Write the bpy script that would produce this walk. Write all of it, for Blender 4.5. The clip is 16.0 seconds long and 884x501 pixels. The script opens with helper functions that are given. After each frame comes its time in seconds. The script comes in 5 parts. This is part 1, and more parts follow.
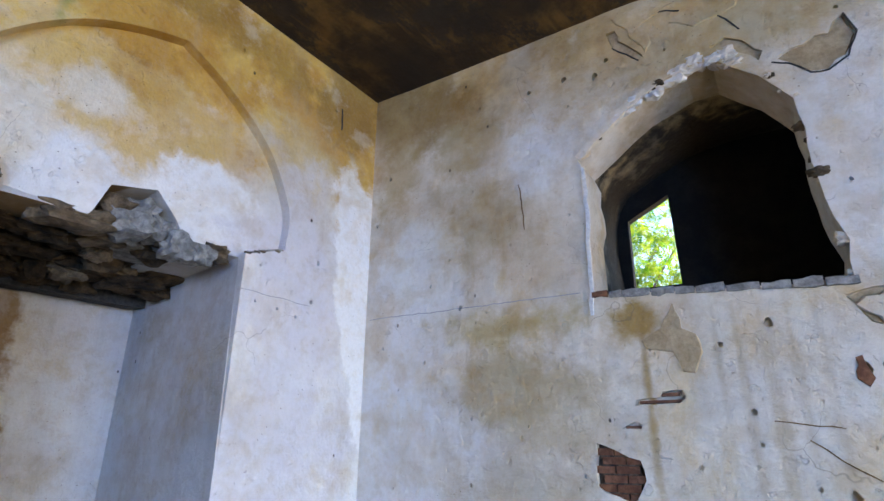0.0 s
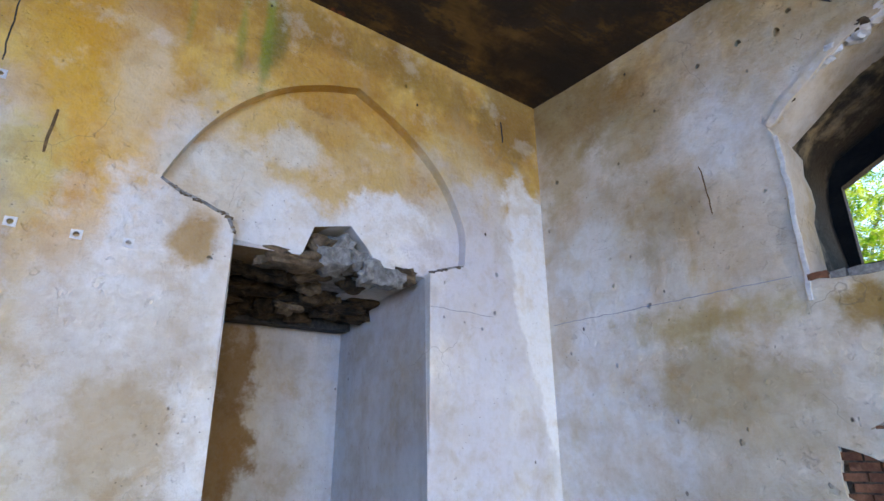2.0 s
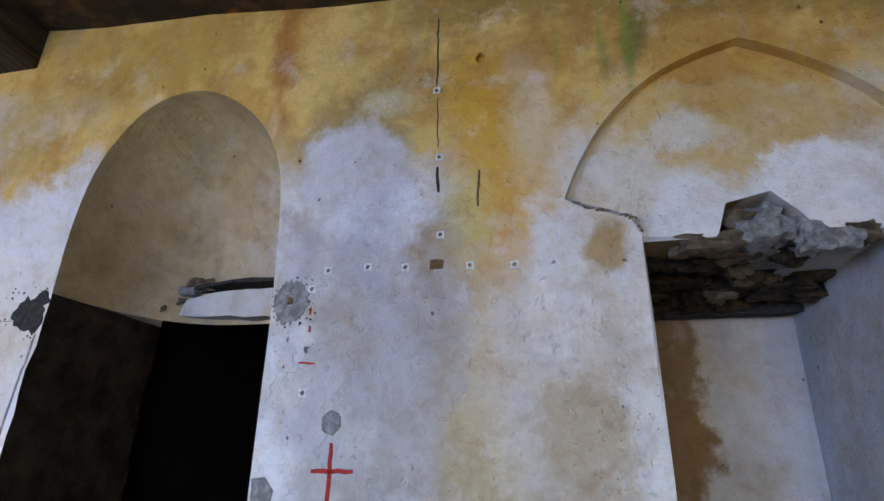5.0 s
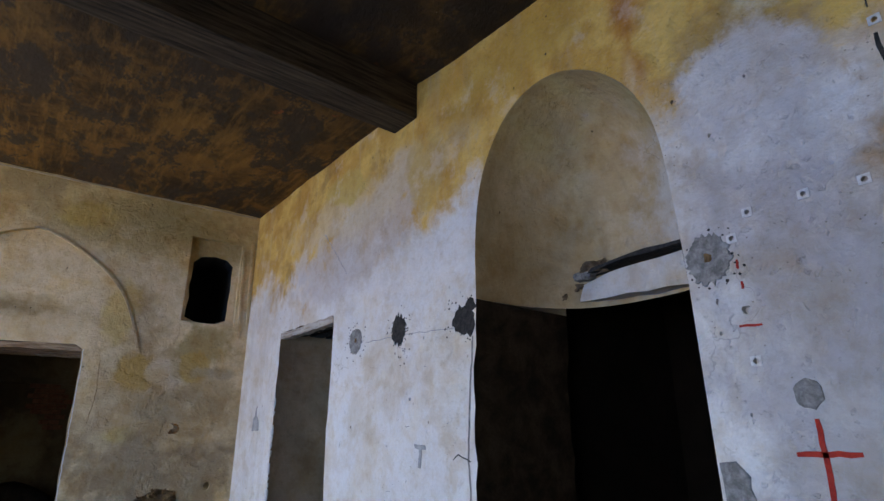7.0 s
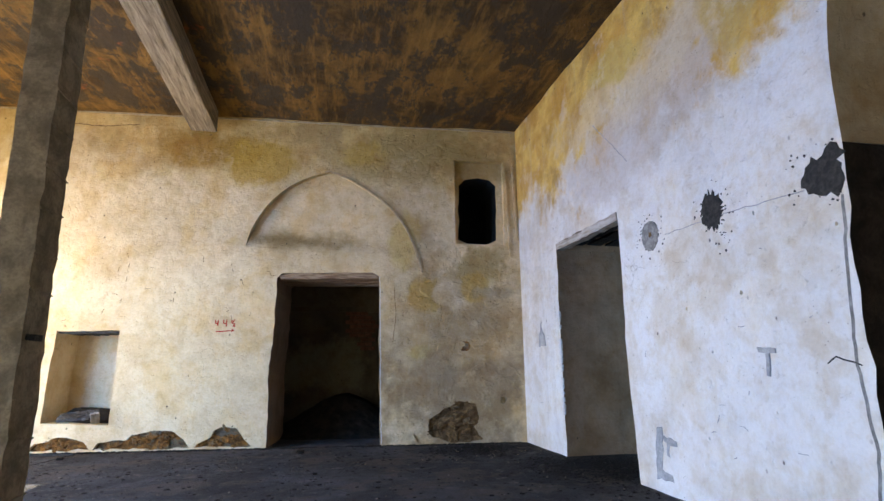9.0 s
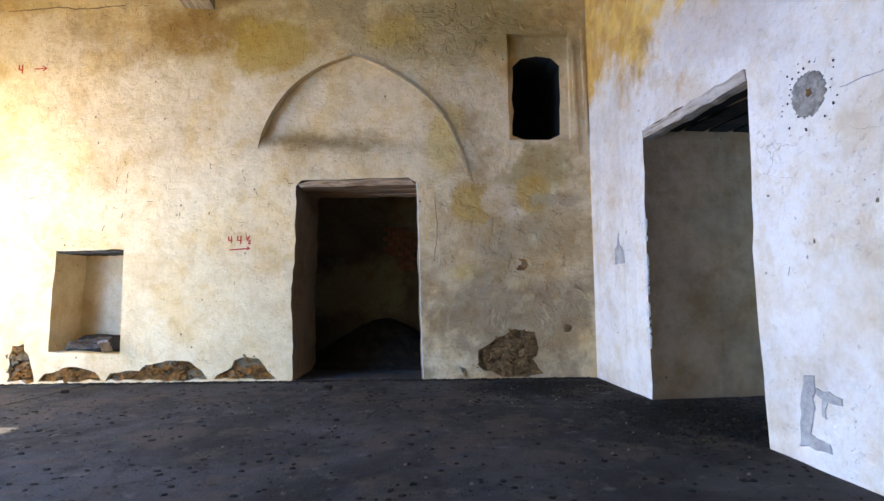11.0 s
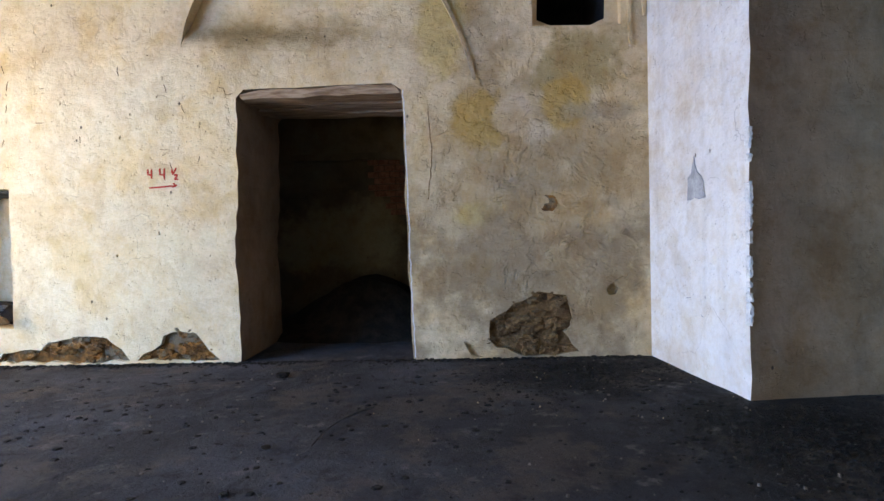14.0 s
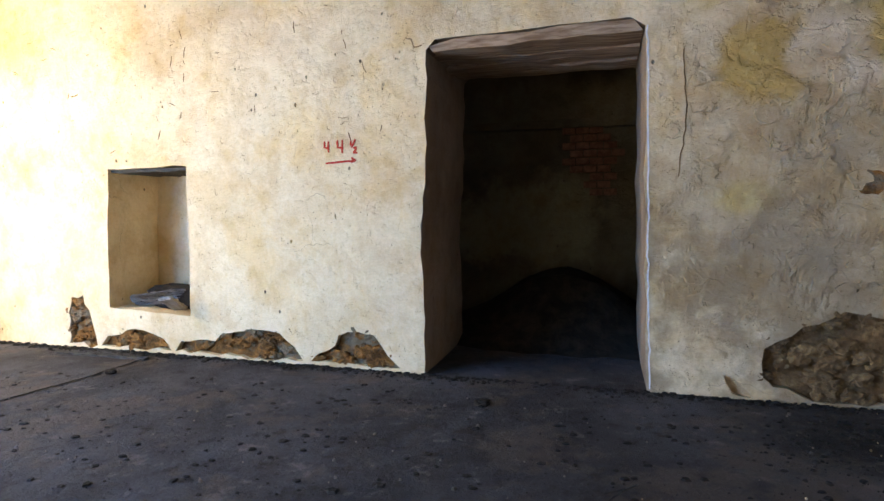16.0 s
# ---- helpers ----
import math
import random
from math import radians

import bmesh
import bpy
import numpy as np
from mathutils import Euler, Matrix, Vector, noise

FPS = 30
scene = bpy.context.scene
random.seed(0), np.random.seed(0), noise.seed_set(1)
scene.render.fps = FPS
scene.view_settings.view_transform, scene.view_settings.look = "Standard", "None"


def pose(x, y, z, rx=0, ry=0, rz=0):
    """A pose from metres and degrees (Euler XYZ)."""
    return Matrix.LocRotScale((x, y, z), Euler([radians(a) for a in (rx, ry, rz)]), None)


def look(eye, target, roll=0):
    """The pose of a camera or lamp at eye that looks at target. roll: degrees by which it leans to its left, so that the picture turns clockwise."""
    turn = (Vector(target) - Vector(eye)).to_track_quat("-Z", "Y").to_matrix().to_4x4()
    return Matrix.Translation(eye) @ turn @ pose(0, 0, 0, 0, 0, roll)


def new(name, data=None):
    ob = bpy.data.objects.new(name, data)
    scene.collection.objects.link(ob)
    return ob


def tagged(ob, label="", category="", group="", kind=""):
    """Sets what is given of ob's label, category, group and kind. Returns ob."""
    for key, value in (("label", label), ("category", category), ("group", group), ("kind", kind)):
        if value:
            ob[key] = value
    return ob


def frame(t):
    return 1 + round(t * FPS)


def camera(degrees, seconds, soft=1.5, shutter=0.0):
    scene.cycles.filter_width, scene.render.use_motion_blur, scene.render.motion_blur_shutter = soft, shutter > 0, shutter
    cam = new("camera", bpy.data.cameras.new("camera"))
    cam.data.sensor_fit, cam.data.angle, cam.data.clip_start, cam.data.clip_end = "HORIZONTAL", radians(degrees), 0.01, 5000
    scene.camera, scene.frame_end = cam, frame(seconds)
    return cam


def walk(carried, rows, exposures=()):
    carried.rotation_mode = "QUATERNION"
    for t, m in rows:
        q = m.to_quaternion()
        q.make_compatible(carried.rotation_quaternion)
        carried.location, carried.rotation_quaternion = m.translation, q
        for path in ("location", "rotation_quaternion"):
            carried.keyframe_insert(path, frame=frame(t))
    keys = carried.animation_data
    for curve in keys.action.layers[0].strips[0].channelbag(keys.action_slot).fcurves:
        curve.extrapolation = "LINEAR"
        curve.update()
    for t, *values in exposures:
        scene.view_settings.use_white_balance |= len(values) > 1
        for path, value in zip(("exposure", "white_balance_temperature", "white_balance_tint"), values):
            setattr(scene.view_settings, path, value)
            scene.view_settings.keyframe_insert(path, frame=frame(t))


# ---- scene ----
cam = camera(78.1, 16.0)
# seconds, eye, target, roll in degrees
PATH = [
    (0, (3.122, 8.915, 1.278), (1.922, 10.36, 1.966), 0.3),
    (0.5, (3.108, 8.89, 1.298), (1.789, 10.234, 1.972), 0.5),
    (1, (3.117, 8.845, 1.321), (1.688, 10.071, 1.996), 0.4),
    (1.5, (3.147, 8.792, 1.318), (1.637, 9.911, 2.002), 0.1),
    (2, (3.114, 8.84, 1.289), (1.522, 9.825, 1.992), -0.3),
    (2.5, (3.207, 8.887, 1.249), (1.514, 9.681, 1.957), -0.4),
    (3, (3.197, 8.939, 1.235), (1.437, 9.57, 1.946), -0.2),
    (5.5, (3.106, 8.799, 1.27), (1.367, 8.091, 1.959), 0.9),
    (6, (3.106, 8.666, 1.252), (1.495, 7.699, 1.936), 0.2),
    (6.5, (3.051, 8.591, 1.237), (1.598, 7.396, 1.915), -0.5),
    (7, (2.942, 8.478, 1.252), (1.752, 7.003, 1.891), -0.3),
    (7.5, (2.96, 8.316, 1.189), (2.008, 6.648, 1.749), -0.6),
    (8, (3.006, 8.062, 1.139), (2.171, 6.311, 1.625), -0.8),
    (8.5, (2.967, 7.847, 1.101), (2.307, 6.009, 1.536), -1.2),
    (9, (2.853, 7.638, 1.08), (2.439, 5.725, 1.491), -0.7),
    (9.5, (2.703, 7.298, 1.096), (2.532, 5.32, 1.339), -0.5),
    (12, (2.387, 5.676, 1.089), (2.111, 3.699, 1.213), -1.3),
    (12.5, (2.244, 5.421, 1.098), (1.959, 3.446, 1.227), -1.4),
    (13, (2.187, 5.09, 1.091), (1.915, 3.109, 1.132), -1.2),
    (13.5, (2.182, 4.77, 1.092), (1.924, 2.787, 1.075), -1.4),
    (14, (2.212, 4.497, 1.1), (2.029, 2.506, 1.039), -1.5),
    (14.5, (2.32, 4.24, 1.125), (2.317, 2.241, 1.066), -1.0),
    (15, (2.52, 3.957, 1.146), (2.586, 1.96, 1.072), -0.7),
    (15.5, (2.682, 3.703, 1.162), (2.746, 1.708, 1.037), -0.7),
    (16, (2.812, 3.411, 1.191), (3.129, 1.441, 1.053), -0.6),
]
EXPOSURES = [(0.0, 4.5), (1.5, 4.45), (3.0, 4.2), (5.5, 3.65), (6.5, 3.3), (7.5, 3.45), (9.0, 3.9), (12.5, 4.15), (16.0, 4.05)]
walk(cam, [(t, look(*p)) for t, *p in PATH], EXPOSURES)

# ---- light ----
world = bpy.data.worlds.new("sky")
scene.world = world
world.use_nodes = True
wn = world.node_tree
sky = wn.nodes.new("ShaderNodeTexSky")
sky.sky_type, sky.sun_disc = "NISHITA", False
sky.sun_elevation, sky.sun_rotation = radians(36), radians(87)
wn.links.new(sky.outputs[0], wn.nodes["Background"].inputs[0])
wn.nodes["Background"].inputs[1].default_value = 0.05
sun = new("sun", bpy.data.lights.new("sun", "SUN"))
sun.data.energy, sun.data.angle, sun.data.color = 2.6, radians(0.5), (1.0, 0.89, 0.70)
sun.matrix_world = look((25.8, 3.6, 14.6), (5.7, 2.7, 0))


def window_light(name, at, target, w, h, watts, color):
    lamp = new(name, bpy.data.lights.new(name, "AREA"))
    lamp.data.shape, lamp.data.size, lamp.data.size_y = "RECTANGLE", w, h
    lamp.data.energy, lamp.data.color = watts, color
    lamp.matrix_world = look(at, target)
    return lamp


BLUE, SAND = (0.13, 0.42, 1.0), (0.92, 0.80, 0.42)
window_light("sky_light_archway", (9.1, 3.6, 1.6), (4.1, 3.9, -0.8), 3.0, 2.8, 45, (0.07, 0.345, 1.0))
window_light("ground_light_archway", (9.1, 3.6, 0.5), (4.1, 3.6, 4.5), 3.0, 0.9, 5, SAND)
# Middle and far archways are unseen, added to light the north end.
window_light("sky_light_middle_archway", (9.1, 6.9, 1.5), (4.1, 10.4, -0.4), 1.6, 2.4, 7, BLUE)
window_light("sky_light_far_archway", (9.1, 10.9, 1.4), (4.1, 10.9, -1.2), 2.3, 2.4, 6.2, (0.27, 0.51, 1.0))
window_light("ground_light_far_archway", (9.1, 10.9, 0.5), (4.1, 10.6, 3.4), 2.3, 0.9, 6.5, SAND)
# Warm fill lamp in the added window GATE_0, brightens the end wall.
window_light("fill_light_end_wall", (9.1, 0.55, 1.9), (5.6, -0.9, 1.8), 1.3, 1.9, 17, (1.0, 0.87, 0.64))
window_light("sky_light_passage", (-1.9, 4.4, 1.3), (-1.9, 0, 1.3), 1.2, 2.0, 3.2, (0.34, 0.62, 1.0))

# ---- materials ----


class Nodes:
    """Short hand for one node material."""

    def __init__(self, name, rough=0.9, metal=0.0):
        self.m = bpy.data.materials.new(name)
        self.m.use_nodes = True
        self.t = self.m.node_tree
        self.b = self.t.nodes["Principled BSDF"]
        self.b.inputs["Roughness"].default_value = rough
        self.b.inputs["Metallic"].default_value = metal
        self.b.inputs["Specular IOR Level"].default_value = 0.25
        self.co = self.t.nodes.new("ShaderNodeTexCoord").outputs["Object"]

    def link(self, a, b):
        self.t.links.new(a, b)

    def put(self, socket, v):
        if isinstance(v, (int, float)):
            socket.default_value = v
        elif isinstance(v, tuple):
            socket.default_value = (*v, 1.0) if len(v) == 3 and len(socket.default_value) == 4 else v
        else:
            self.link(v, socket)

    def mapped(self, scale=(1, 1, 1), loc=(0, 0, 0), co=None):
        n = self.t.nodes.new("ShaderNodeMapping")
        self.link(co or self.co, n.inputs[0])
        n.inputs["Scale"].default_value, n.inputs["Location"].default_value = scale, loc
        return n.outputs[0]

    def noise(self, scale, detail=5.0, rough=0.6, co=None, distort=0.0):
        n = self.t.nodes.new("ShaderNodeTexNoise")
        self.link(co or self.co, n.inputs["Vector"])
        n.inputs["Scale"].default_value, n.inputs["Detail"].default_value = scale, detail
        n.inputs["Roughness"].default_value, n.inputs["Distortion"].default_value = rough, distort
        return n.outputs[0]

    def cells(self, scale, co=None, feature="F1"):
        n = self.t.nodes.new("ShaderNodeTexVoronoi")
        n.feature = feature
        self.link(co or self.co, n.inputs["Vector"])
        n.inputs["Scale"].default_value = scale
        return n.outputs["Distance"]

    def ramp(self, v, lo, hi, a=0.0, b=1.0):
        n = self.t.nodes.new("ShaderNodeMapRange")
        n.interpolation_type = "SMOOTHSTEP"
        self.link(v, n.inputs[0])
        for i, x in zip((1, 2, 3, 4), (lo, hi, a, b)):
            n.inputs[i].default_value = x
        return n.outputs[0]

    def math(self, op, a, b=0.0):
        n = self.t.nodes.new("ShaderNodeMath")
        n.operation = op
        self.put(n.inputs[0], a)
        self.put(n.inputs[1], b)
        return n.outputs[0]

    def mix(self, fac, a, b, mode="MIX"):
        n = self.t.nodes.new("ShaderNodeMix")
        n.data_type, n.blend_type = "RGBA", mode
        self.put(n.inputs[0], fac)
        self.put(n.inputs[6], a)
        self.put(n.inputs[7], b)
        return n.outputs[2]

    def warp(self, amount, scale=2.0):
        """The object's coordinates, bent by noise."""
        s = self.t.nodes.new("ShaderNodeTexNoise")
        self.link(self.co, s.inputs["Vector"])
        s.inputs["Scale"].default_value, s.inputs["Detail"].default_value = scale, 4.0
        m = self.t.nodes.new("ShaderNodeVectorMath")
        m.operation = "MULTIPLY_ADD"
        self.link(s.outputs["Color"], m.inputs[0])
        m.inputs[1].default_value = (amount,) * 3
        self.link(self.co, m.inputs[2])
        return m.outputs[0]

    def axis(self, i, co=None):
        n = self.t.nodes.new("ShaderNodeSeparateXYZ")
        self.link(co or self.co, n.inputs[0])
        return n.outputs[i]

    def near(self, at, radius, ragged=0.5, scale=2.2):
        """1 inside a blob with a ragged outline round a place, 0 outside."""
        n = self.t.nodes.new("ShaderNodeVectorMath")
        n.operation = "LENGTH"
        r = radius if isinstance(radius, tuple) else (radius,) * 3
        self.link(self.mapped(tuple(1 / q for q in r), tuple(-p / q for p, q in zip(at, r))), n.inputs[0])
        wob = self.math("MULTIPLY", self.math("SUBTRACT", self.noise(scale, 9, 0.64, None, 0.15), 0.5), ragged * 4)
        return self.ramp(self.math("ADD", n.outputs["Value"], wob), 1.25, 0.45)

    def done(self, color, bumps=(), strength=0.6, distance=0.02):
        self.put(self.b.inputs["Base Color"], color)
        last = None
        for h, dist in bumps:
            n = self.t.nodes.new("ShaderNodeBump")
            n.inputs["Strength"].default_value, n.inputs["Distance"].default_value = strength, dist
            self.link(h, n.inputs["Height"])
            if last:
                self.link(last, n.inputs["Normal"])
            last = n.outputs[0]
        if last:
            self.link(last, self.b.inputs["Normal"])
        return self.m


def plaster(name, light, dark, ochre, top, wall=0, stains_and_shade=(), amount=0.7, flake=0.0, grime=0.25, runs=0.2, sandy=0.5):
    """Old lime plaster: soft clouds, a damp ochre band from a height up, stained, lit or shaded ellipses in the wall's
    own plane (along, up, half width, half height, colour, strength, edge, lean), run marks, pits and flakes. wall: the
    axis along it."""
    n = Nodes(name, 0.92)
    cloud = n.noise(0.9, 6, 0.6, distort=0.2)
    col = n.mix(n.ramp(cloud, 0.36, 0.66), dark, light)
    coarse = n.noise(1.5, 5, 0.55, n.mapped(loc=(3.1, 7.7, 1.3)), 0.3)
    fine = n.noise(6.5, 8, 0.66, n.mapped(loc=(1.1, 4.7, 2.3)), 0.2)
    wob = n.math("ADD", n.math("MULTIPLY", n.math("SUBTRACT", coarse, 0.5), 3.4), n.math("MULTIPLY", n.math("SUBTRACT", fine, 0.5), 1.9))
    tall = n.ramp(n.math("ADD", n.axis(2), n.math("MULTIPLY", wob, 0.6)), top[0], top[1])
    mott = n.noise(2.3, 8, 0.62, n.mapped(loc=(8, 3, 4)), 0.25)
    col = n.mix(n.ramp(mott, 0.5, 0.68, 0, grime), col, tuple(c * 0.6 for c in dark))
    col = n.mix(n.ramp(mott, 0.46, 0.3, 0, 0.4), col, tuple(min(0.82, c * 1.1) for c in light))
    warm = n.ramp(n.noise(2.0, 7, 0.6, n.mapped(loc=(9, 2, 5)), 0.3), 0.42, 0.62)
    over = n.mix(warm, ochre, tuple(min(0.7, c * 1.35 + 0.06) for c in ochre))
    deep = n.ramp(n.noise(1.3, 8, 0.62, n.mapped(loc=(4, 6, 2)), 0.3), 0.54, 0.64)
    over = n.mix(n.math("MULTIPLY", deep, 0.55), over, tuple(c * 0.5 for c in ochre))
    col = n.mix(n.math("MULTIPLY", tall, amount), col, over)
    drip = n.ramp(n.noise(1.0, 5, 0.6, n.mapped((6.0, 6.0, 0.3))), 0.52, 0.7)
    col = n.mix(n.math("MULTIPLY", drip, runs), col, tuple(c * 0.62 for c in dark))
    for s, z, rs, rz, c, strength, edge, lean in stains_and_shade:
        m = n.t.nodes.new("ShaderNodeMapping")
        m.vector_type = "TEXTURE"
        n.link(n.co, m.inputs[0])
        at, size, turn = [0, 0, z], [90.0, 90.0, rz], [0, 0, 0]
        at[wall], size[wall], turn[1 - wall] = s, rs, radians(lean)
        m.inputs["Location"].default_value, m.inputs["Scale"].default_value, m.inputs["Rotation"].default_value = at, size, turn
        far = n.t.nodes.new("ShaderNodeVectorMath")
        far.operation = "LENGTH"
        n.link(m.outputs[0], far.inputs[0])
        mask = n.ramp(n.math("ADD", far.outputs["Value"], n.math("MULTIPLY", wob, min(1.0, 0.15 + 2.6 * edge))), 1 + edge * 1.5, 1 - edge * 1.5)
        col = n.mix(n.math("MULTIPLY", mask, strength), col, c)
    for scale, share, at in ((1.3, 0.55, (2, 8, 5)), (4.5, 0.45, (7, 1, 3)), (13.0, 0.25, (5, 3, 8))):
        tone = n.ramp(n.noise(scale, 8, 0.64, n.mapped(loc=at), 0.25), 0.52, 0.36, 0, share)
        col = n.mix(tone, col, (0.80, 0.70, 0.54), "MULTIPLY")
    tan = n.ramp(n.noise(1.8, 8, 0.66, n.mapped((1, 1, 0.7), (6, 2, 9)), 0.3), 0.50, 0.66)
    col = n.mix(n.math("MULTIPLY", tan, sandy), col, (0.92, 0.76, 0.46), "MULTIPLY")
    wash = n.ramp(n.noise(2.1, 9, 0.7, n.mapped(loc=(1, 6, 8))), 0.54, 0.66)
    col = n.mix(n.math("MULTIPLY", wash, 0.22), col, tuple(min(0.82, c * 1.1) for c in light))
    grain = n.noise(38, 5, 0.7)
    col = n.mix(n.ramp(grain, 0.38, 0.75, 0.0, 0.16), col, tuple(c * 0.55 for c in dark))
    spots = n.ramp(n.cells(6.0, n.mapped((1, 1, 0.7), (1.7, 0.4, 0.9))), 0.075, 0.035)
    few = n.ramp(n.noise(2.0, 2, 0.5, n.mapped(loc=(7, 7, 7))), 0.45, 0.6)
    pit = n.math("MULTIPLY", spots, few)
    col = n.mix(n.math("MULTIPLY", pit, 0.9), col, (0.05, 0.035, 0.025))
    chip = n.math("MULTIPLY", n.ramp(n.cells(17.0, n.mapped((1, 1, 1.3), (0.7, 1.4, 0.3))), 0.10, 0.06), n.ramp(n.noise(1.2, 3, 0.5, n.mapped(loc=(4, 4, 1))), 0.5, 0.58))
    col = n.mix(n.math("MULTIPLY", chip, 0.6), col, (0.14, 0.105, 0.07))
    web = n.cells(1.7, n.mapped(loc=(0.6, 0.2, 0.8), co=n.warp(0.5)), "DISTANCE_TO_EDGE")
    line = n.math("MULTIPLY", n.ramp(web, 0.006, 0.001), n.ramp(n.noise(1.3, 3, 0.5, n.mapped(loc=(2, 9, 2))), 0.58, 0.64))
    col = n.mix(n.math("MULTIPLY", line, 0.35), col, (0.12, 0.1, 0.08))
    bumps = [(n.noise(1.6, 4, 0.5), 0.06), (fine, 0.03), (n.ramp(n.noise(14, 4, 0.6, n.mapped(loc=(3, 3, 7))), 0.62, 0.66, 1, 0), 0.008), (grain, 0.006),
             (n.math("SUBTRACT", 1.0, n.math("MAXIMUM", pit, chip)), 0.012)]
    if flake:
        zone = n.near((0.9, -0.1, 1.5), (1.3, 1.5, 1.6), 0.4)
        high = n.near((1.6, -0.2, 4.2), (1.5, 1.5, 0.45), 0.4)
        zone = n.math("MAXIMUM", zone, high)
        for scale, lo, dist in ((2.6, 0.5, flake), (5.5, 0.54, flake * 0.5)):
            peel = n.math("MULTIPLY", n.ramp(n.noise(scale, 6, 0.6, n.mapped(loc=(5, 5, 9)), 0.4), lo, lo + 0.07), zone)
            bumps.append((peel, dist))
    return n.done(col, bumps, 0.75)


def speckled(name, a, b, scale=6.0, rough=0.95, bump=0.02, fine=45, extra=None):
    n = Nodes(name, rough)
    f = n.noise(scale, 7, 0.66, distort=0.3)
    col = n.mix(n.ramp(f, 0.35, 0.68), a, b)
    g = n.noise(fine, 5, 0.7)
    col = n.mix(n.ramp(g, 0.35, 0.75, 0, 0.4), col, tuple(c * 0.45 for c in a))
    if extra:
        col = n.mix(n.ramp(n.noise(scale * 0.4, 6, 0.6, n.mapped(loc=(4, 1, 2))), 0.52, 0.6), col, extra)
    return n.done(col, [(f, bump), (g, bump * 0.25)], 0.8)


def timber(name, a, b, axis=1, rough=0.85):
    n = Nodes(name, rough)
    sc = [14.0, 14.0, 14.0]
    sc[axis] = 0.9
    f = n.noise(2.2, 6, 0.65, n.mapped(tuple(sc)), 0.3)
    col = n.mix(n.ramp(f, 0.3, 0.7), a, b)
    return n.done(col, [(f, 0.012)], 0.9)


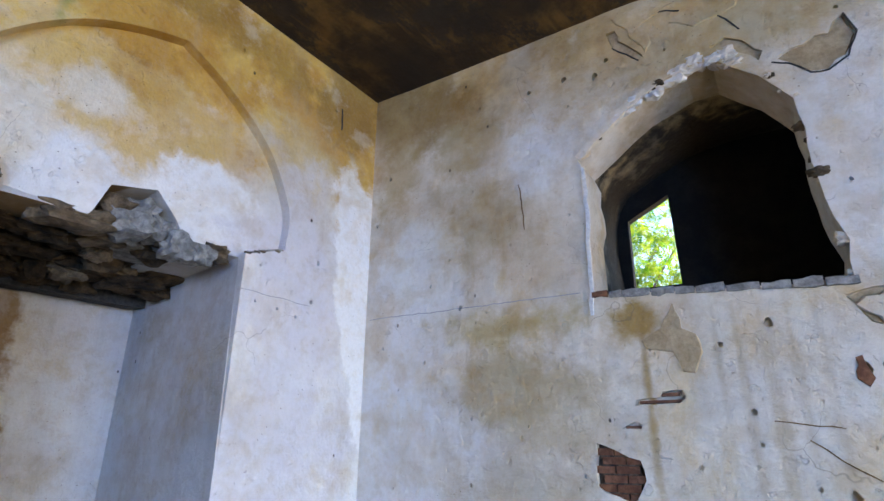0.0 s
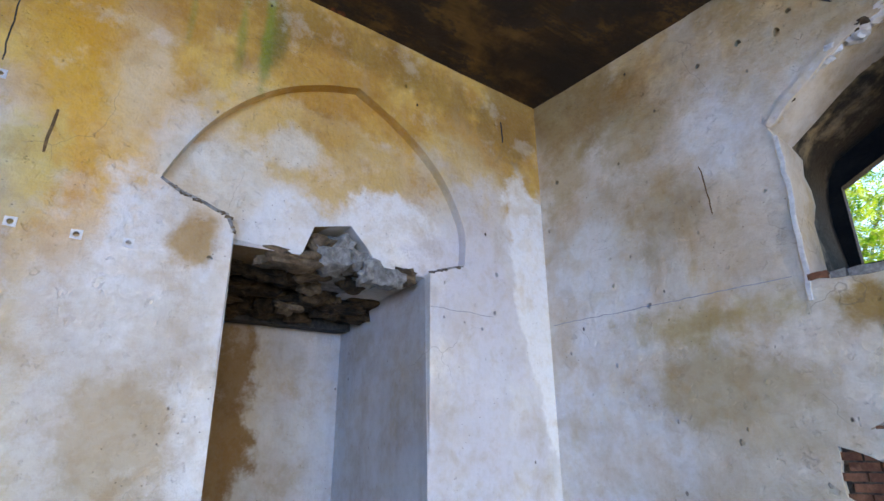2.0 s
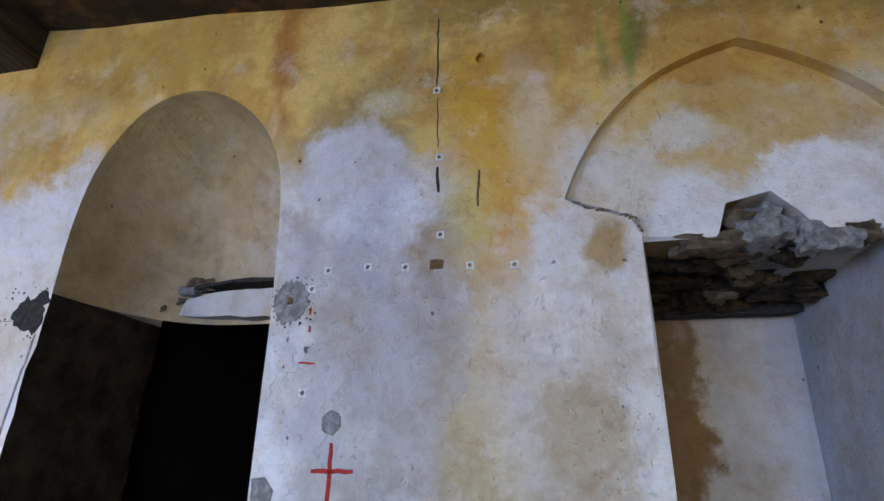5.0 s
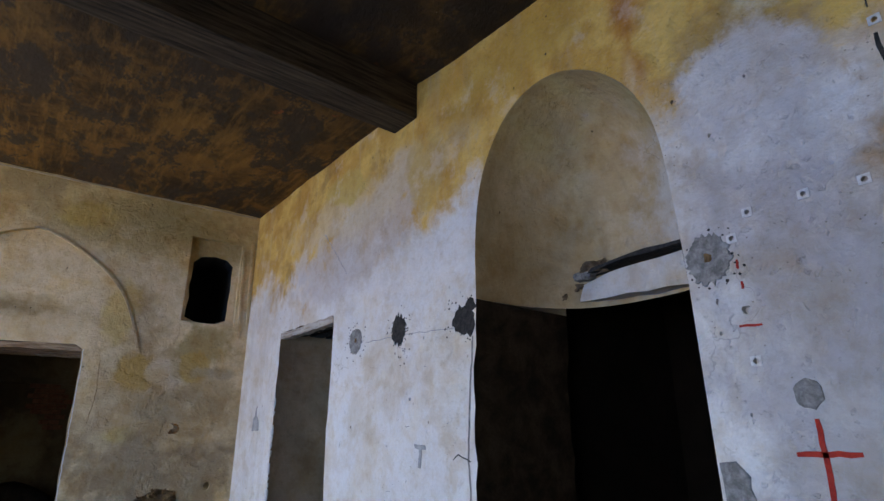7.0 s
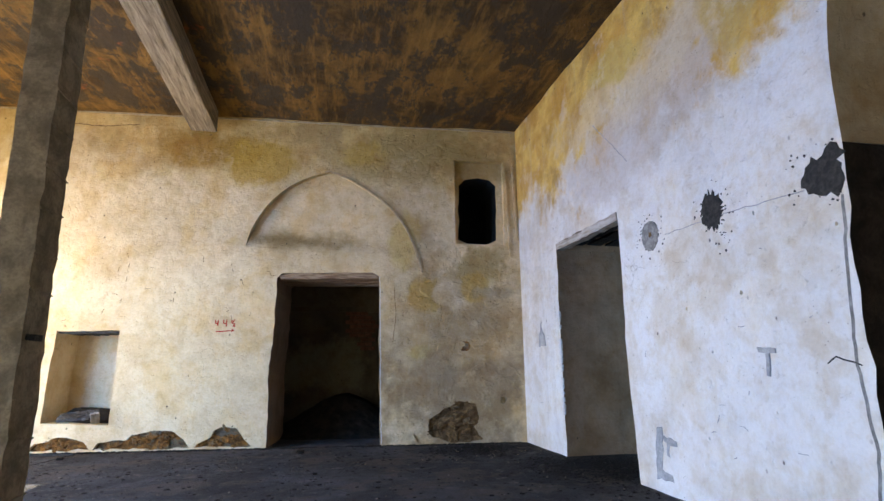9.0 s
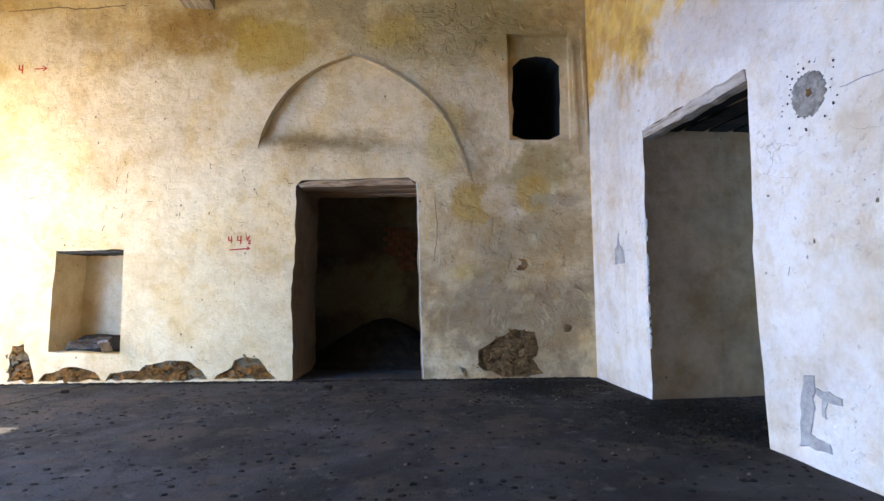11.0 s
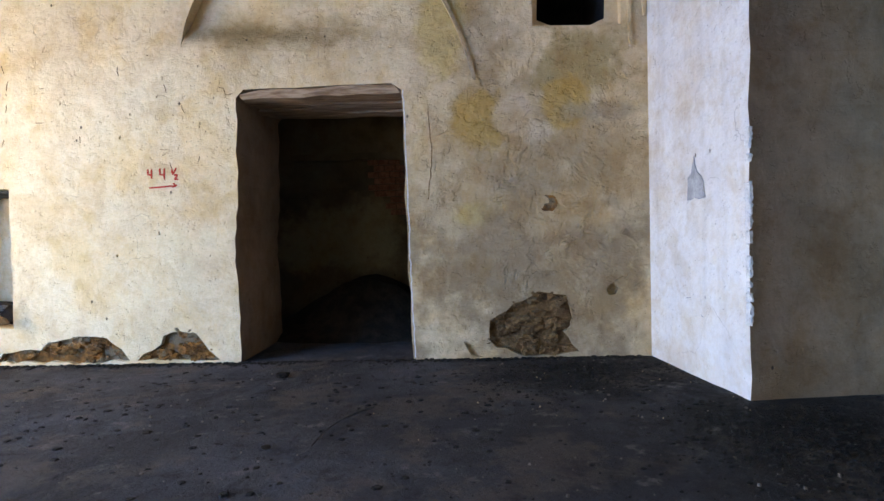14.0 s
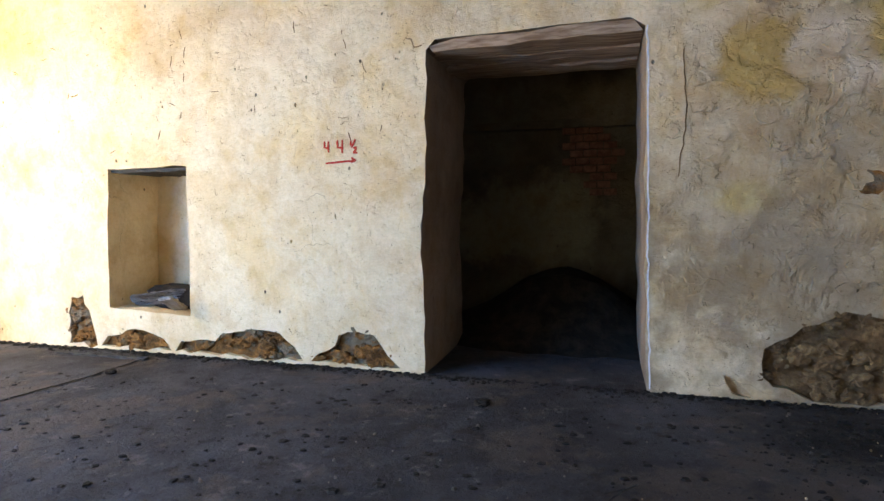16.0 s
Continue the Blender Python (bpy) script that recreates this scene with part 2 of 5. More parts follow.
OCHRE = (0.53, 0.29, 0.016)
M_A = plaster("plaster_long_wall", (0.77, 0.755, 0.74), (0.66, 0.635, 0.62), OCHRE, (2.95, 3.65), 1, [
    (3.9, 1.3, 1.9, 1.3, (0.77, 0.76, 0.76), 0.8, 0.4, 0),
    (3.3, 3.35, 1.5, 0.50, (0.54, 0.49, 0.46), 0.75, 0.16, 12),
    (3.2, 3.78, 1.7, 0.32, (0.64, 0.53, 0.36), 0.65, 0.3, 0),
    (3.0, 4.12, 0.55, 0.20, (0.55, 0.39, 0.10), 0.85, 0.15, -15),
    (4.6, 3.65, 0.28, 0.45, (0.54, 0.38, 0.12), 0.8, 0.18, 0),
    (5.6, 4.35, 0.8, 0.35, (0.46, 0.29, 0.05), 0.7, 0.4, 0),
    (7.5, 3.30, 0.58, 0.46, (0.34, 0.23, 0.08), 0.7, 0.3, 0),
    (7.5, 3.10, 0.44, 0.36, (0.63, 0.59, 0.57), 0.97, 0.12, 0),
    (7.9, 1.6, 0.75, 1.05, (0.42, 0.395, 0.40), 0.85, 0.45, 0),
    (7.85, 3.58, 0.26, 0.11, (0.64, 0.52, 0.28), 0.7, 0.3, 0),
    (6.88, 3.95, 0.09, 0.6, (0.40, 0.16, 0.015), 0.9, 0.45, 0),
    (6.86, 3.55, 0.05, 0.25, (0.66, 0.46, 0.22), 0.6, 0.4, 0),
    (8.5, 3.05, 0.42, 0.8, (0.64, 0.35, 0.015), 0.92, 0.35, 0),
    (8.28, 2.72, 0.16, 0.35, (0.64, 0.55, 0.22), 0.7, 0.3, 0),
    (8.72, 3.45, 0.16, 0.5, (0.68, 0.58, 0.42), 0.6, 0.4, 0),
    (8.14, 2.0, 0.16, 0.9, (0.36, 0.33, 0.32), 0.6, 0.5, 0),
    (8.42, 1.6, 0.07, 0.5, (0.56, 0.38, 0.09), 0.7, 0.4, 0),
    (8.37, 1.18, 0.2, 0.3, (0.55, 0.42, 0.14), 0.75, 0.35, 0),
    (8.75, 1.9, 0.3, 0.5, (0.66, 0.62, 0.58), 0.6, 0.4, 0),
    (8.98, 1.36, 0.2, 0.26, (0.38, 0.26, 0.10), 0.8, 0.25, 0),
    (8.95, 0.8, 0.26, 0.5, (0.42, 0.33, 0.20), 0.5, 0.4, 0),
    (9.13, 2.42, 0.13, 0.17, (0.40, 0.25, 0.07), 0.85, 0.2, 0),
    (9.95, 3.15, 0.75, 0.32, (0.60, 0.38, 0.07), 0.8, 0.25, -8),
    (9.2, 2.88, 0.3, 0.22, (0.68, 0.64, 0.56), 0.75, 0.2, 0),
    (9.65, 3.2, 0.16, 0.14, (0.70, 0.66, 0.58), 0.7, 0.3, 0),
    (10.45, 2.72, 0.42, 0.34, (0.79, 0.77, 0.75), 1.0, 0.09, 0),
    (9.9, 4.15, 2.0, 0.22, (0.32, 0.19, 0.03), 0.75, 0.35, -8),
    (9.1, 4.05, 0.45, 0.3, (0.36, 0.18, 0.02), 0.6, 0.4, 0),
    (11.05, 3.3, 0.4, 0.45, (0.60, 0.48, 0.27), 0.7, 0.4, 0),
    (11.05, 1.7, 0.45, 1.25, (0.62, 0.60, 0.64), 0.8, 0.3, 0),
    (11.78, 2.15, 0.30, 1.35, (0.83, 0.82, 0.81), 1.0, 0.05, 13),
    (11.45, 3.95, 0.42, 0.38, (0.32, 0.20, 0.05), 0.8, 0.2, 0),
    (9.40, 4.02, 0.035, 0.36, (0.20, 0.25, 0.02), 0.85, 0.5, 0),
    (9.47, 4.0, 0.05, 0.22, (0.16, 0.15, 0.03), 0.7, 0.5, 0),
    (9.23, 3.98, 0.03, 0.3, (0.24, 0.28, 0.04), 0.65, 0.5, 0),
    (8.93, 3.93, 0.02, 0.2, (0.26, 0.28, 0.05), 0.5, 0.5, 0),
    (8.65, 1.2, 0.75, 0.8, (0.46, 0.40, 0.32), 0.5, 0.45, 0),
], 0.93, grime=0.16, sandy=0.22)
M_B = plaster("plaster_end_wall", (0.73, 0.585, 0.38), (0.60, 0.465, 0.28), (0.36, 0.225, 0.04), (3.45, 4.5), 0, [
    # First two ellipses put the wall's lit left and dim right into colour.
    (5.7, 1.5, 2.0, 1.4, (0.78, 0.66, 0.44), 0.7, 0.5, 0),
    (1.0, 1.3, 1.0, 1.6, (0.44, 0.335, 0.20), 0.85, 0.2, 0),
    (4.65, 4.25, 0.75, 0.30, (0.30, 0.165, 0.025), 0.9, 0.25, 0),
    (3.9, 4.05, 0.55, 0.34, (0.42, 0.26, 0.04), 0.85, 0.2, 0),
    (1.5, 4.2, 1.3, 0.40, (0.33, 0.235, 0.085), 0.75, 0.25, 0),
    (2.35, 4.25, 0.3, 0.2, (0.52, 0.37, 0.10), 0.7, 0.25, 0),
    # Dark foot of the sunk arch: stain plus its soft shading.
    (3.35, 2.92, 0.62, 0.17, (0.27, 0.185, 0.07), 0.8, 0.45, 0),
    (1.75, 2.85, 0.18, 0.45, (0.52, 0.38, 0.13), 0.75, 0.2, 0),
    (0.6, 2.5, 0.42, 0.35, (0.38, 0.295, 0.14), 0.8, 0.25, 0),
    (1.42, 2.08, 0.30, 0.26, (0.46, 0.305, 0.085), 0.85, 0.2, 0),
    (0.68, 2.2, 0.25, 0.2, (0.48, 0.32, 0.09), 0.8, 0.12, 0),
    (1.12, 2.12, 0.17, 0.2, (0.62, 0.50, 0.34), 0.9, 0.18, 0),
    (0.95, 1.95, 0.11, 0.13, (0.60, 0.49, 0.34), 0.9, 0.18, 0),
    (0.36, 2.13, 0.34, 0.1, (0.36, 0.295, 0.20), 0.75, 0.2, 0),
    (1.55, 1.26, 0.18, 0.1, (0.54, 0.42, 0.16), 0.65, 0.3, 0),
    (0.85, 1.62, 0.5, 0.22, (0.40, 0.32, 0.21), 0.7, 0.15, 0),
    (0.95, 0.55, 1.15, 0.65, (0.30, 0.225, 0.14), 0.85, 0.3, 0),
    (6.6, 4.2, 1.0, 0.3, (0.56, 0.45, 0.30), 0.6, 0.3, 0),
], 0.7, flake=0.010, grime=0.16, runs=0.1)
M_C = plaster("plaster_window_wall", (0.74, 0.68, 0.60), (0.60, 0.525, 0.425), (0.38, 0.25, 0.075), (3.4, 4.3), 0, [
    (0.42, 1.6, 0.5, 0.95, (0.72, 0.71, 0.72), 0.85, 0.35, 0),
    (0.5, 3.95, 0.75, 0.32, (0.29, 0.19, 0.06), 0.8, 0.25, 12),
    (0.2, 3.55, 0.2, 0.5, (0.44, 0.33, 0.15), 0.7, 0.35, 0),
    (0.95, 3.5, 0.3, 0.25, (0.42, 0.33, 0.18), 0.65, 0.2, 0),
    (1.0, 2.85, 0.42, 0.38, (0.46, 0.385, 0.255), 0.7, 0.25, 0),
    (0.52, 2.62, 0.3, 0.38, (0.70, 0.68, 0.64), 0.75, 0.3, 0),
    (1.47, 3.25, 0.26, 0.34, (0.70, 0.68, 0.66), 0.85, 0.22, 0),
    (1.3, 2.05, 0.62, 0.17, (0.44, 0.355, 0.17), 0.85, 0.3, 0),
    (1.15, 1.72, 0.42, 0.22, (0.38, 0.29, 0.14), 0.75, 0.35, 0),
    (1.5, 1.5, 0.35, 0.24, (0.46, 0.38, 0.25), 0.65, 0.3, 0),
    (1.4, 1.05, 0.3, 0.2, (0.50, 0.42, 0.30), 0.6, 0.3, 0),
    (2.0, 1.98, 0.17, 0.14, (0.35, 0.225, 0.05), 0.9, 0.25, 0),
    (2.03, 1.6, 0.028, 0.5, (0.36, 0.235, 0.07), 0.85, 0.4, 0),
    (2.40, 1.75, 0.02, 0.35, (0.42, 0.32, 0.18), 0.7, 0.5, 0),
    (2.50, 1.6, 0.026, 0.55, (0.42, 0.32, 0.18), 0.8, 0.4, 0),
    (2.62, 1.55, 0.03, 0.6, (0.44, 0.34, 0.19), 0.8, 0.4, 0),
    (2.74, 1.7, 0.02, 0.4, (0.42, 0.32, 0.18), 0.7, 0.5, 0),
    (2.86, 1.6, 0.018, 0.4, (0.46, 0.36, 0.22), 0.6, 0.5, 0),
    (2.7, 3.75, 1.0, 0.24, (0.45, 0.36, 0.205), 0.8, 0.25, -6),
    (3.25, 2.75, 0.35, 0.65, (0.69, 0.67, 0.66), 0.75, 0.25, 0),
    (2.9, 1.6, 0.7, 0.5, (0.60, 0.56, 0.52), 0.5, 0.4, 0),
], 0.8, grime=0.4, sandy=0.65)
# Brown band on the niche's back paints in the left jamb's shadow.
M_NICHE = plaster("plaster_niche", (0.60, 0.59, 0.59), (0.50, 0.48, 0.47), OCHRE, (3.6, 5.0), 1, [
    (9.3, 1.0, 0.66, 9.0, (0.24, 0.145, 0.05), 0.94, 0.07, 0)], 0.2, grime=0.15)
# Wall plaster darkened for doorway sides that face away from the light.
M_REVEAL = plaster("plaster_reveal_shaded", (0.29, 0.20, 0.13), (0.20, 0.14, 0.09), (0.14, 0.09, 0.03), (2.6, 5.0), 0, (), 0.4, grime=0.3)
M_DOME = plaster("plaster_dome", (0.58, 0.47, 0.31), (0.44, 0.35, 0.21), (0.56, 0.40, 0.14), (3.0, 4.2), 1, [
    (6.85, 2.7, 0.6, 0.7, (0.66, 0.64, 0.62), 0.85, 0.3, 0),
    (6.1, 2.45, 0.5, 0.3, (0.30, 0.24, 0.16), 0.6, 0.4, 0)], 0.5)
# Plaster that blackens with depth, painting in the vault's falling light.
M_DEEP_REVEAL = plaster("plaster_depth_shaded_reveal", (0.42, 0.36, 0.26), (0.30, 0.25, 0.17), (0.36, 0.25, 0.09), (2.9, 3.6), 1, [(13.35, 2.8, 0.78, 90.0, (0.02, 0.016, 0.012), 0.97, 0.16, 0)], 0.6, grime=0.4)
# Dark for the doorway's shade, and on the east wall to cut bounced light.
M_DARKENED_PLASTER = speckled("darkened_brown_plaster", (0.018, 0.012, 0.007), (0.06, 0.042, 0.026), 4, 0.95, 0.03)
M_ROUGH = speckled("broken_masonry", (0.06, 0.04, 0.022), (0.24, 0.175, 0.11), 5, 0.95, 0.06)
# Darker copy of the masonry for rubble in shade under the lintel.
M_SOFFIT = speckled("shaded_rubble", (0.010, 0.006, 0.003), (0.10, 0.062, 0.03), 5, 0.95, 0.06)
M_STONE = speckled("brown_stone", (0.12, 0.065, 0.026), (0.27, 0.17, 0.075), 7, 0.95, 0.06)
M_ORANGE = speckled("bare_brick_base", (0.09, 0.042, 0.012), (0.36, 0.16, 0.035), 7, 0.95, 0.06, extra=(0.17, 0.13, 0.08))
M_BRICK = speckled("old_red_brick", (0.13, 0.055, 0.03), (0.24, 0.115, 0.065), 14, 0.95, 0.01)
M_MORTAR = speckled("old_mortar", (0.05, 0.035, 0.025), (0.16, 0.12, 0.085), 20, 0.95, 0.01)
M_CEMENT = speckled("grey_cement", (0.17, 0.16, 0.15), (0.36, 0.35, 0.33), 16, 0.95, 0.02)
# Near black standing in for shade in the flue, window chamber and soffit.
M_BLACK = speckled("shade_black", (0.006, 0.005, 0.005), (0.014, 0.012, 0.01), 6, 0.95, 0.02)
M_SOOT = speckled("dark_tar", (0.02, 0.02, 0.02), (0.06, 0.055, 0.05), 20, 0.8, 0.01)
M_PALE = speckled("white_filler", (0.62, 0.61, 0.60), (0.74, 0.73, 0.72), 20, 0.9, 0.005)
M_BEIGE = speckled("bare_plaster", (0.34, 0.25, 0.14), (0.50, 0.39, 0.245), 9, 0.95, 0.02)
M_SMEAR = speckled("grey_smear", (0.30, 0.30, 0.31), (0.46, 0.46, 0.47), 9, 0.95, 0.01)
M_STENCIL = speckled("faded_stencil", (0.05, 0.042, 0.035), (0.12, 0.10, 0.075), 40, 0.9, 0.002)
M_RED = speckled("red_paint", (0.34, 0.018, 0.008), (0.46, 0.035, 0.015), 20, 0.7, 0.002)
# Near-black colour in place of the missing light behind the wide doorway.
M_DARK = speckled("room_shade_black", (0.008, 0.006, 0.005), (0.016, 0.012, 0.01), 3, 0.95, 0.02)
# Back room plaster darkened so that its lack of light is in the colour.
M_BACK = plaster("plaster_back_room_shaded", (0.17, 0.135, 0.08), (0.08, 0.06, 0.036), (0.08, 0.05, 0.015), (1.9, 2.6), 0, [(2.9, 1.1, 0.9, 0.45, (0.24, 0.20, 0.11), 0.7, 0.15, 0)], 0.5)
M_WOOD = timber("weathered_lintel_wood", (0.16, 0.09, 0.045), (0.42, 0.30, 0.19), 0)
M_WOODY = timber("grey_lintel_wood", (0.22, 0.17, 0.13), (0.50, 0.46, 0.42), 1)
M_SLAT = timber("grey_board", (0.10, 0.09, 0.08), (0.26, 0.24, 0.22), 0)
M_EARTH = speckled("dark_earth", (0.012, 0.008, 0.005), (0.032, 0.022, 0.014), 8, 0.98, 0.03)
M_LITTER = speckled("litter", (0.006, 0.005, 0.004), (0.03, 0.024, 0.02), 30, 0.9, 0.01)
M_PEBBLE = speckled("grit", (0.06, 0.05, 0.04), (0.20, 0.17, 0.14), 9, 0.95, 0.01)
M_POST = speckled("formed_concrete", (0.20, 0.145, 0.08), (0.44, 0.33, 0.19), 5, 0.92, 0.015)
M_BEAM = timber("board_marked_concrete", (0.13, 0.09, 0.05), (0.38, 0.29, 0.18), 1)
# Same concrete as M_BEAM, darkened for the beam's shaded side.
M_BEAM_X = timber("board_marked_concrete_shaded", (0.012, 0.008, 0.005), (0.08, 0.058, 0.036), 0)


def ceiling_material():
    n = Nodes("stained_ceiling", 0.8)
    f = n.noise(1.3, 9, 0.7, distort=0.12)
    col = n.mix(n.ramp(f, 0.4, 0.62), (0.045, 0.024, 0.007), (0.17, 0.088, 0.018))
    stripes = n.ramp(n.noise(2.0, 6, 0.7, n.mapped((5.0, 0.7, 1.0)), 0.1), 0.45, 0.66)
    col = n.mix(n.math("MULTIPLY", stripes, 0.5), col, (0.30, 0.16, 0.035))
    grey = n.ramp(n.noise(1.5, 10, 0.78, n.mapped((1.5, 0.8, 1.0), (3, 8, 1)), 0.12), 0.5, 0.54)
    col = n.mix(n.math("MULTIPLY", grey, 0.88), col, (0.045, 0.032, 0.02))
    # Darkens northwards in place of the light that bay lacks.
    north_shade = n.ramp(n.axis(1), 1.8, 5.2)
    north_shade = n.math("MULTIPLY", north_shade, n.ramp(n.noise(1.5, 8, 0.66, n.mapped(loc=(5, 2, 8)), 0.2), 0.6, 0.42, 0.45, 1.0))
    col = n.mix(n.math("MULTIPLY", north_shade, 0.88), col, (0.016, 0.011, 0.007))
    streak = n.noise(7.0, 8, 0.75, n.mapped((2.0, 1.0, 1.0)), 0.3)
    col = n.mix(n.ramp(streak, 0.66, 0.74, 0, 0.8), col, (0.42, 0.36, 0.27))
    col = n.mix(n.ramp(n.noise(2.8, 4, 0.6, n.mapped(loc=(6, 6, 6))), 0.66, 0.74, 0, 0.6), col, (0.34, 0.08, 0.02))
    return n.done(col, [(f, 0.04), (streak, 0.02), (n.noise(45, 4, 0.7), 0.006)], 0.9)


def floor_material():
    n = Nodes("dusty_concrete_floor", 0.95)
    f = n.noise(0.8, 8, 0.62, distort=0.5)
    col = n.mix(n.ramp(f, 0.35, 0.68), (0.026, 0.024, 0.025), (0.075, 0.072, 0.076))
    dirt = n.ramp(n.noise(2.4, 8, 0.7, n.mapped(loc=(2, 5, 1))), 0.5, 0.68)
    col = n.mix(n.math("MULTIPLY", dirt, 0.55), col, (0.035, 0.028, 0.024))
    g = n.noise(60, 5, 0.75)
    col = n.mix(n.ramp(g, 0.4, 0.8, 0, 0.55), col, (0.03, 0.026, 0.024))
    for at, r, s in [((0.6, 0.5, 0), (1.0, 0.6, 1), 0.85), ((0.1, 2.0, 0), (0.8, 1.1, 1), 0.9), ((-0.7, 2.1, 0), (1, 1, 1), 0.9)]:
        col = n.mix(n.math("MULTIPLY", n.near(at, r, 0.7, 3.5), s), col, (0.018, 0.015, 0.013))
    # Pale patch added by the archway to bounce warm sunlight, mostly out of view.
    col = n.mix(n.near((7.7, 3.8, 0), (2.2, 2.6, 1), 0.3), col, (0.36, 0.29, 0.20))
    blot = n.noise(5.0, 8, 0.72, n.mapped(loc=(1, 8, 3)))
    col = n.mix(n.ramp(blot, 0.52, 0.66, 0, 0.75), col, (0.02, 0.015, 0.012))
    col = n.mix(n.ramp(blot, 0.45, 0.3, 0, 0.7), col, (0.15, 0.13, 0.115))
    tan = n.ramp(n.noise(1.9, 7, 0.7, n.mapped(loc=(9, 1, 3))), 0.5, 0.62)
    col = n.mix(n.math("MULTIPLY", tan, 0.5), col, (0.10, 0.075, 0.055))
    dots = n.ramp(n.cells(11.0), 0.13, 0.05)
    col = n.mix(n.math("MULTIPLY", dots, 0.8), col, (0.012, 0.01, 0.009))
    return n.done(col, [(f, 0.02), (n.noise(12, 6, 0.7), 0.03), (blot, 0.03), (g, 0.008)], 1.0)


def leaf_material():
    n = Nodes("sunlit_leaf", 0.7)
    col = n.mix(n.ramp(n.noise(6.0, 3), 0.35, 0.65), (0.02, 0.10, 0.004), (0.17, 0.22, 0.008))
    thin = n.t.nodes.new("ShaderNodeBsdfTranslucent")
    n.put(thin.inputs[0], col)
    both = n.t.nodes.new("ShaderNodeMixShader")
    both.inputs[0].default_value = 0.5
    mat = n.done(col)
    n.link(n.b.outputs[0], both.inputs[1])
    n.link(thin.outputs[0], both.inputs[2])
    n.link(both.outputs[0], n.t.nodes["Material Output"].inputs["Surface"])
    return mat


M_CEIL, M_FLOOR, M_LEAF = ceiling_material(), floor_material(), leaf_material()
M_BARK = speckled("bark", (0.07, 0.05, 0.035), (0.15, 0.11, 0.08), 12, 0.95, 0.02)
M_GROUND = speckled("dry_ground", (0.30, 0.24, 0.16), (0.42, 0.34, 0.24), 2, 0.98, 0.02)

# ---- helpers of the place ----
RND = random.Random(7)


def part(name, bm, material, parent=None, label=""):
    me = bpy.data.meshes.new(name)
    bm.normal_update()
    bm.to_mesh(me)
    bm.free()
    me.materials.append(material)
    ob = new(name, me)
    if parent:
        ob.parent = parent
    return tagged(ob, label) if label else ob


def group_of(name, label, category, group="", at=(0, 0, 0)):
    ob = new(name)
    ob.location = at
    ob.empty_display_size = 0.1
    return tagged(ob, label, category, group)


class Frame:
    """A wall's own axes: s along it, z up, d into the wall away from the room."""

    def __init__(self, origin, along, into):
        self.o, self.u, self.n = Vector(origin), Vector(along).normalized(), Vector(into).normalized()

    def __call__(self, s, z, d=0.0):
        return self.o + self.u * s + self.n * d + Vector((0, 0, z))


AB, AC, YC = radians(-7.58), radians(7.85), 11.75
A = Frame((0, 0, 0), (0, 1, 0), (-1, 0, 0))
B = Frame((0, 0, 0), (math.cos(AB), math.sin(AB), 0), (math.sin(AB), -math.cos(AB), 0))
C = Frame((0, YC, 0), (math.cos(AC), math.sin(AC), 0), (-math.sin(AC), math.cos(AC), 0))
E = Frame((9.2, 0, 0), (0, 1, 0), (1, 0, 0))


def ragged(poly, step=0.12, amp=0.012, seed=0, closed=True):
    """The same outline with more points and a worn, uneven line."""
    r = random.Random(seed)
    out = []
    n = len(poly)
    for i in range(n if closed else n - 1):
        a, b = Vector(poly[i]), Vector(poly[(i + 1) % n])
        k = max(1, int((b - a).length / step))
        side = Vector((-(b - a).y, (b - a).x)).normalized()
        for j in range(k):
            p = a.lerp(b, j / k)
            if j:
                p = p + side * r.gauss(0, amp)
            out.append((p.x, p.y))
    if not closed:
        out.append(tuple(poly[-1]))
    return out


def inside(p, poly):
    hit = False
    for (x1, y1), (x2, y2) in zip(poly, poly[1:] + poly[:1]):
        if (y1 > p[1]) != (y2 > p[1]) and p[0] < (x2 - x1) * (p[1] - y1) / (y2 - y1) + x1:
            hit = not hit
    return hit


def clear(p, polys, gap):
    """Whether p lies off every outline by at least gap."""
    for poly in polys:
        if inside(p, poly):
            return False
        for a, b in zip(poly, poly[1:] + poly[:1]):
            a, b, q = Vector(a), Vector(b), Vector(p)
            e = b - a
            k = max(0, min(1, (q - a).dot(e) / max(e.length_squared, 1e-9)))
            if (a + e * k - q).length < gap:
                return False
    return True


def blob(s, z, r, n=9, seed=0, stretch=1.0, rough=0.25):
    q = random.Random(seed)
    return [(s + r * math.cos(a) * (1 + q.uniform(-rough, rough)), z + r * stretch * math.sin(a) * (1 + q.uniform(-rough, rough)))
            for a in (2 * math.pi * i / n for i in range(n))]


def sheet(bm, fr, outer, holes, depth=0.0):
    """A flat face with holes; depth may be a function of s and z. Returns the loops of vertices."""
    loops, edges = [], []
    for loop in [outer] + holes:
        vs = [bm.verts.new(fr(s, z, depth(s, z) if callable(depth) else depth)) for s, z in loop]
        edges += [bm.edges.new((a, b)) for a, b in zip(vs, vs[1:] + vs[:1])]
        loops.append(vs)
    bmesh.ops.triangle_fill(bm, use_beauty=True, use_dissolve=False, edges=edges)
    return loops


def band(bm, first, second):
    n = len(first)
    for i in range(n):
        j = (i + 1) % n
        bm.faces.new((first[i], first[j], second[j], second[i]))


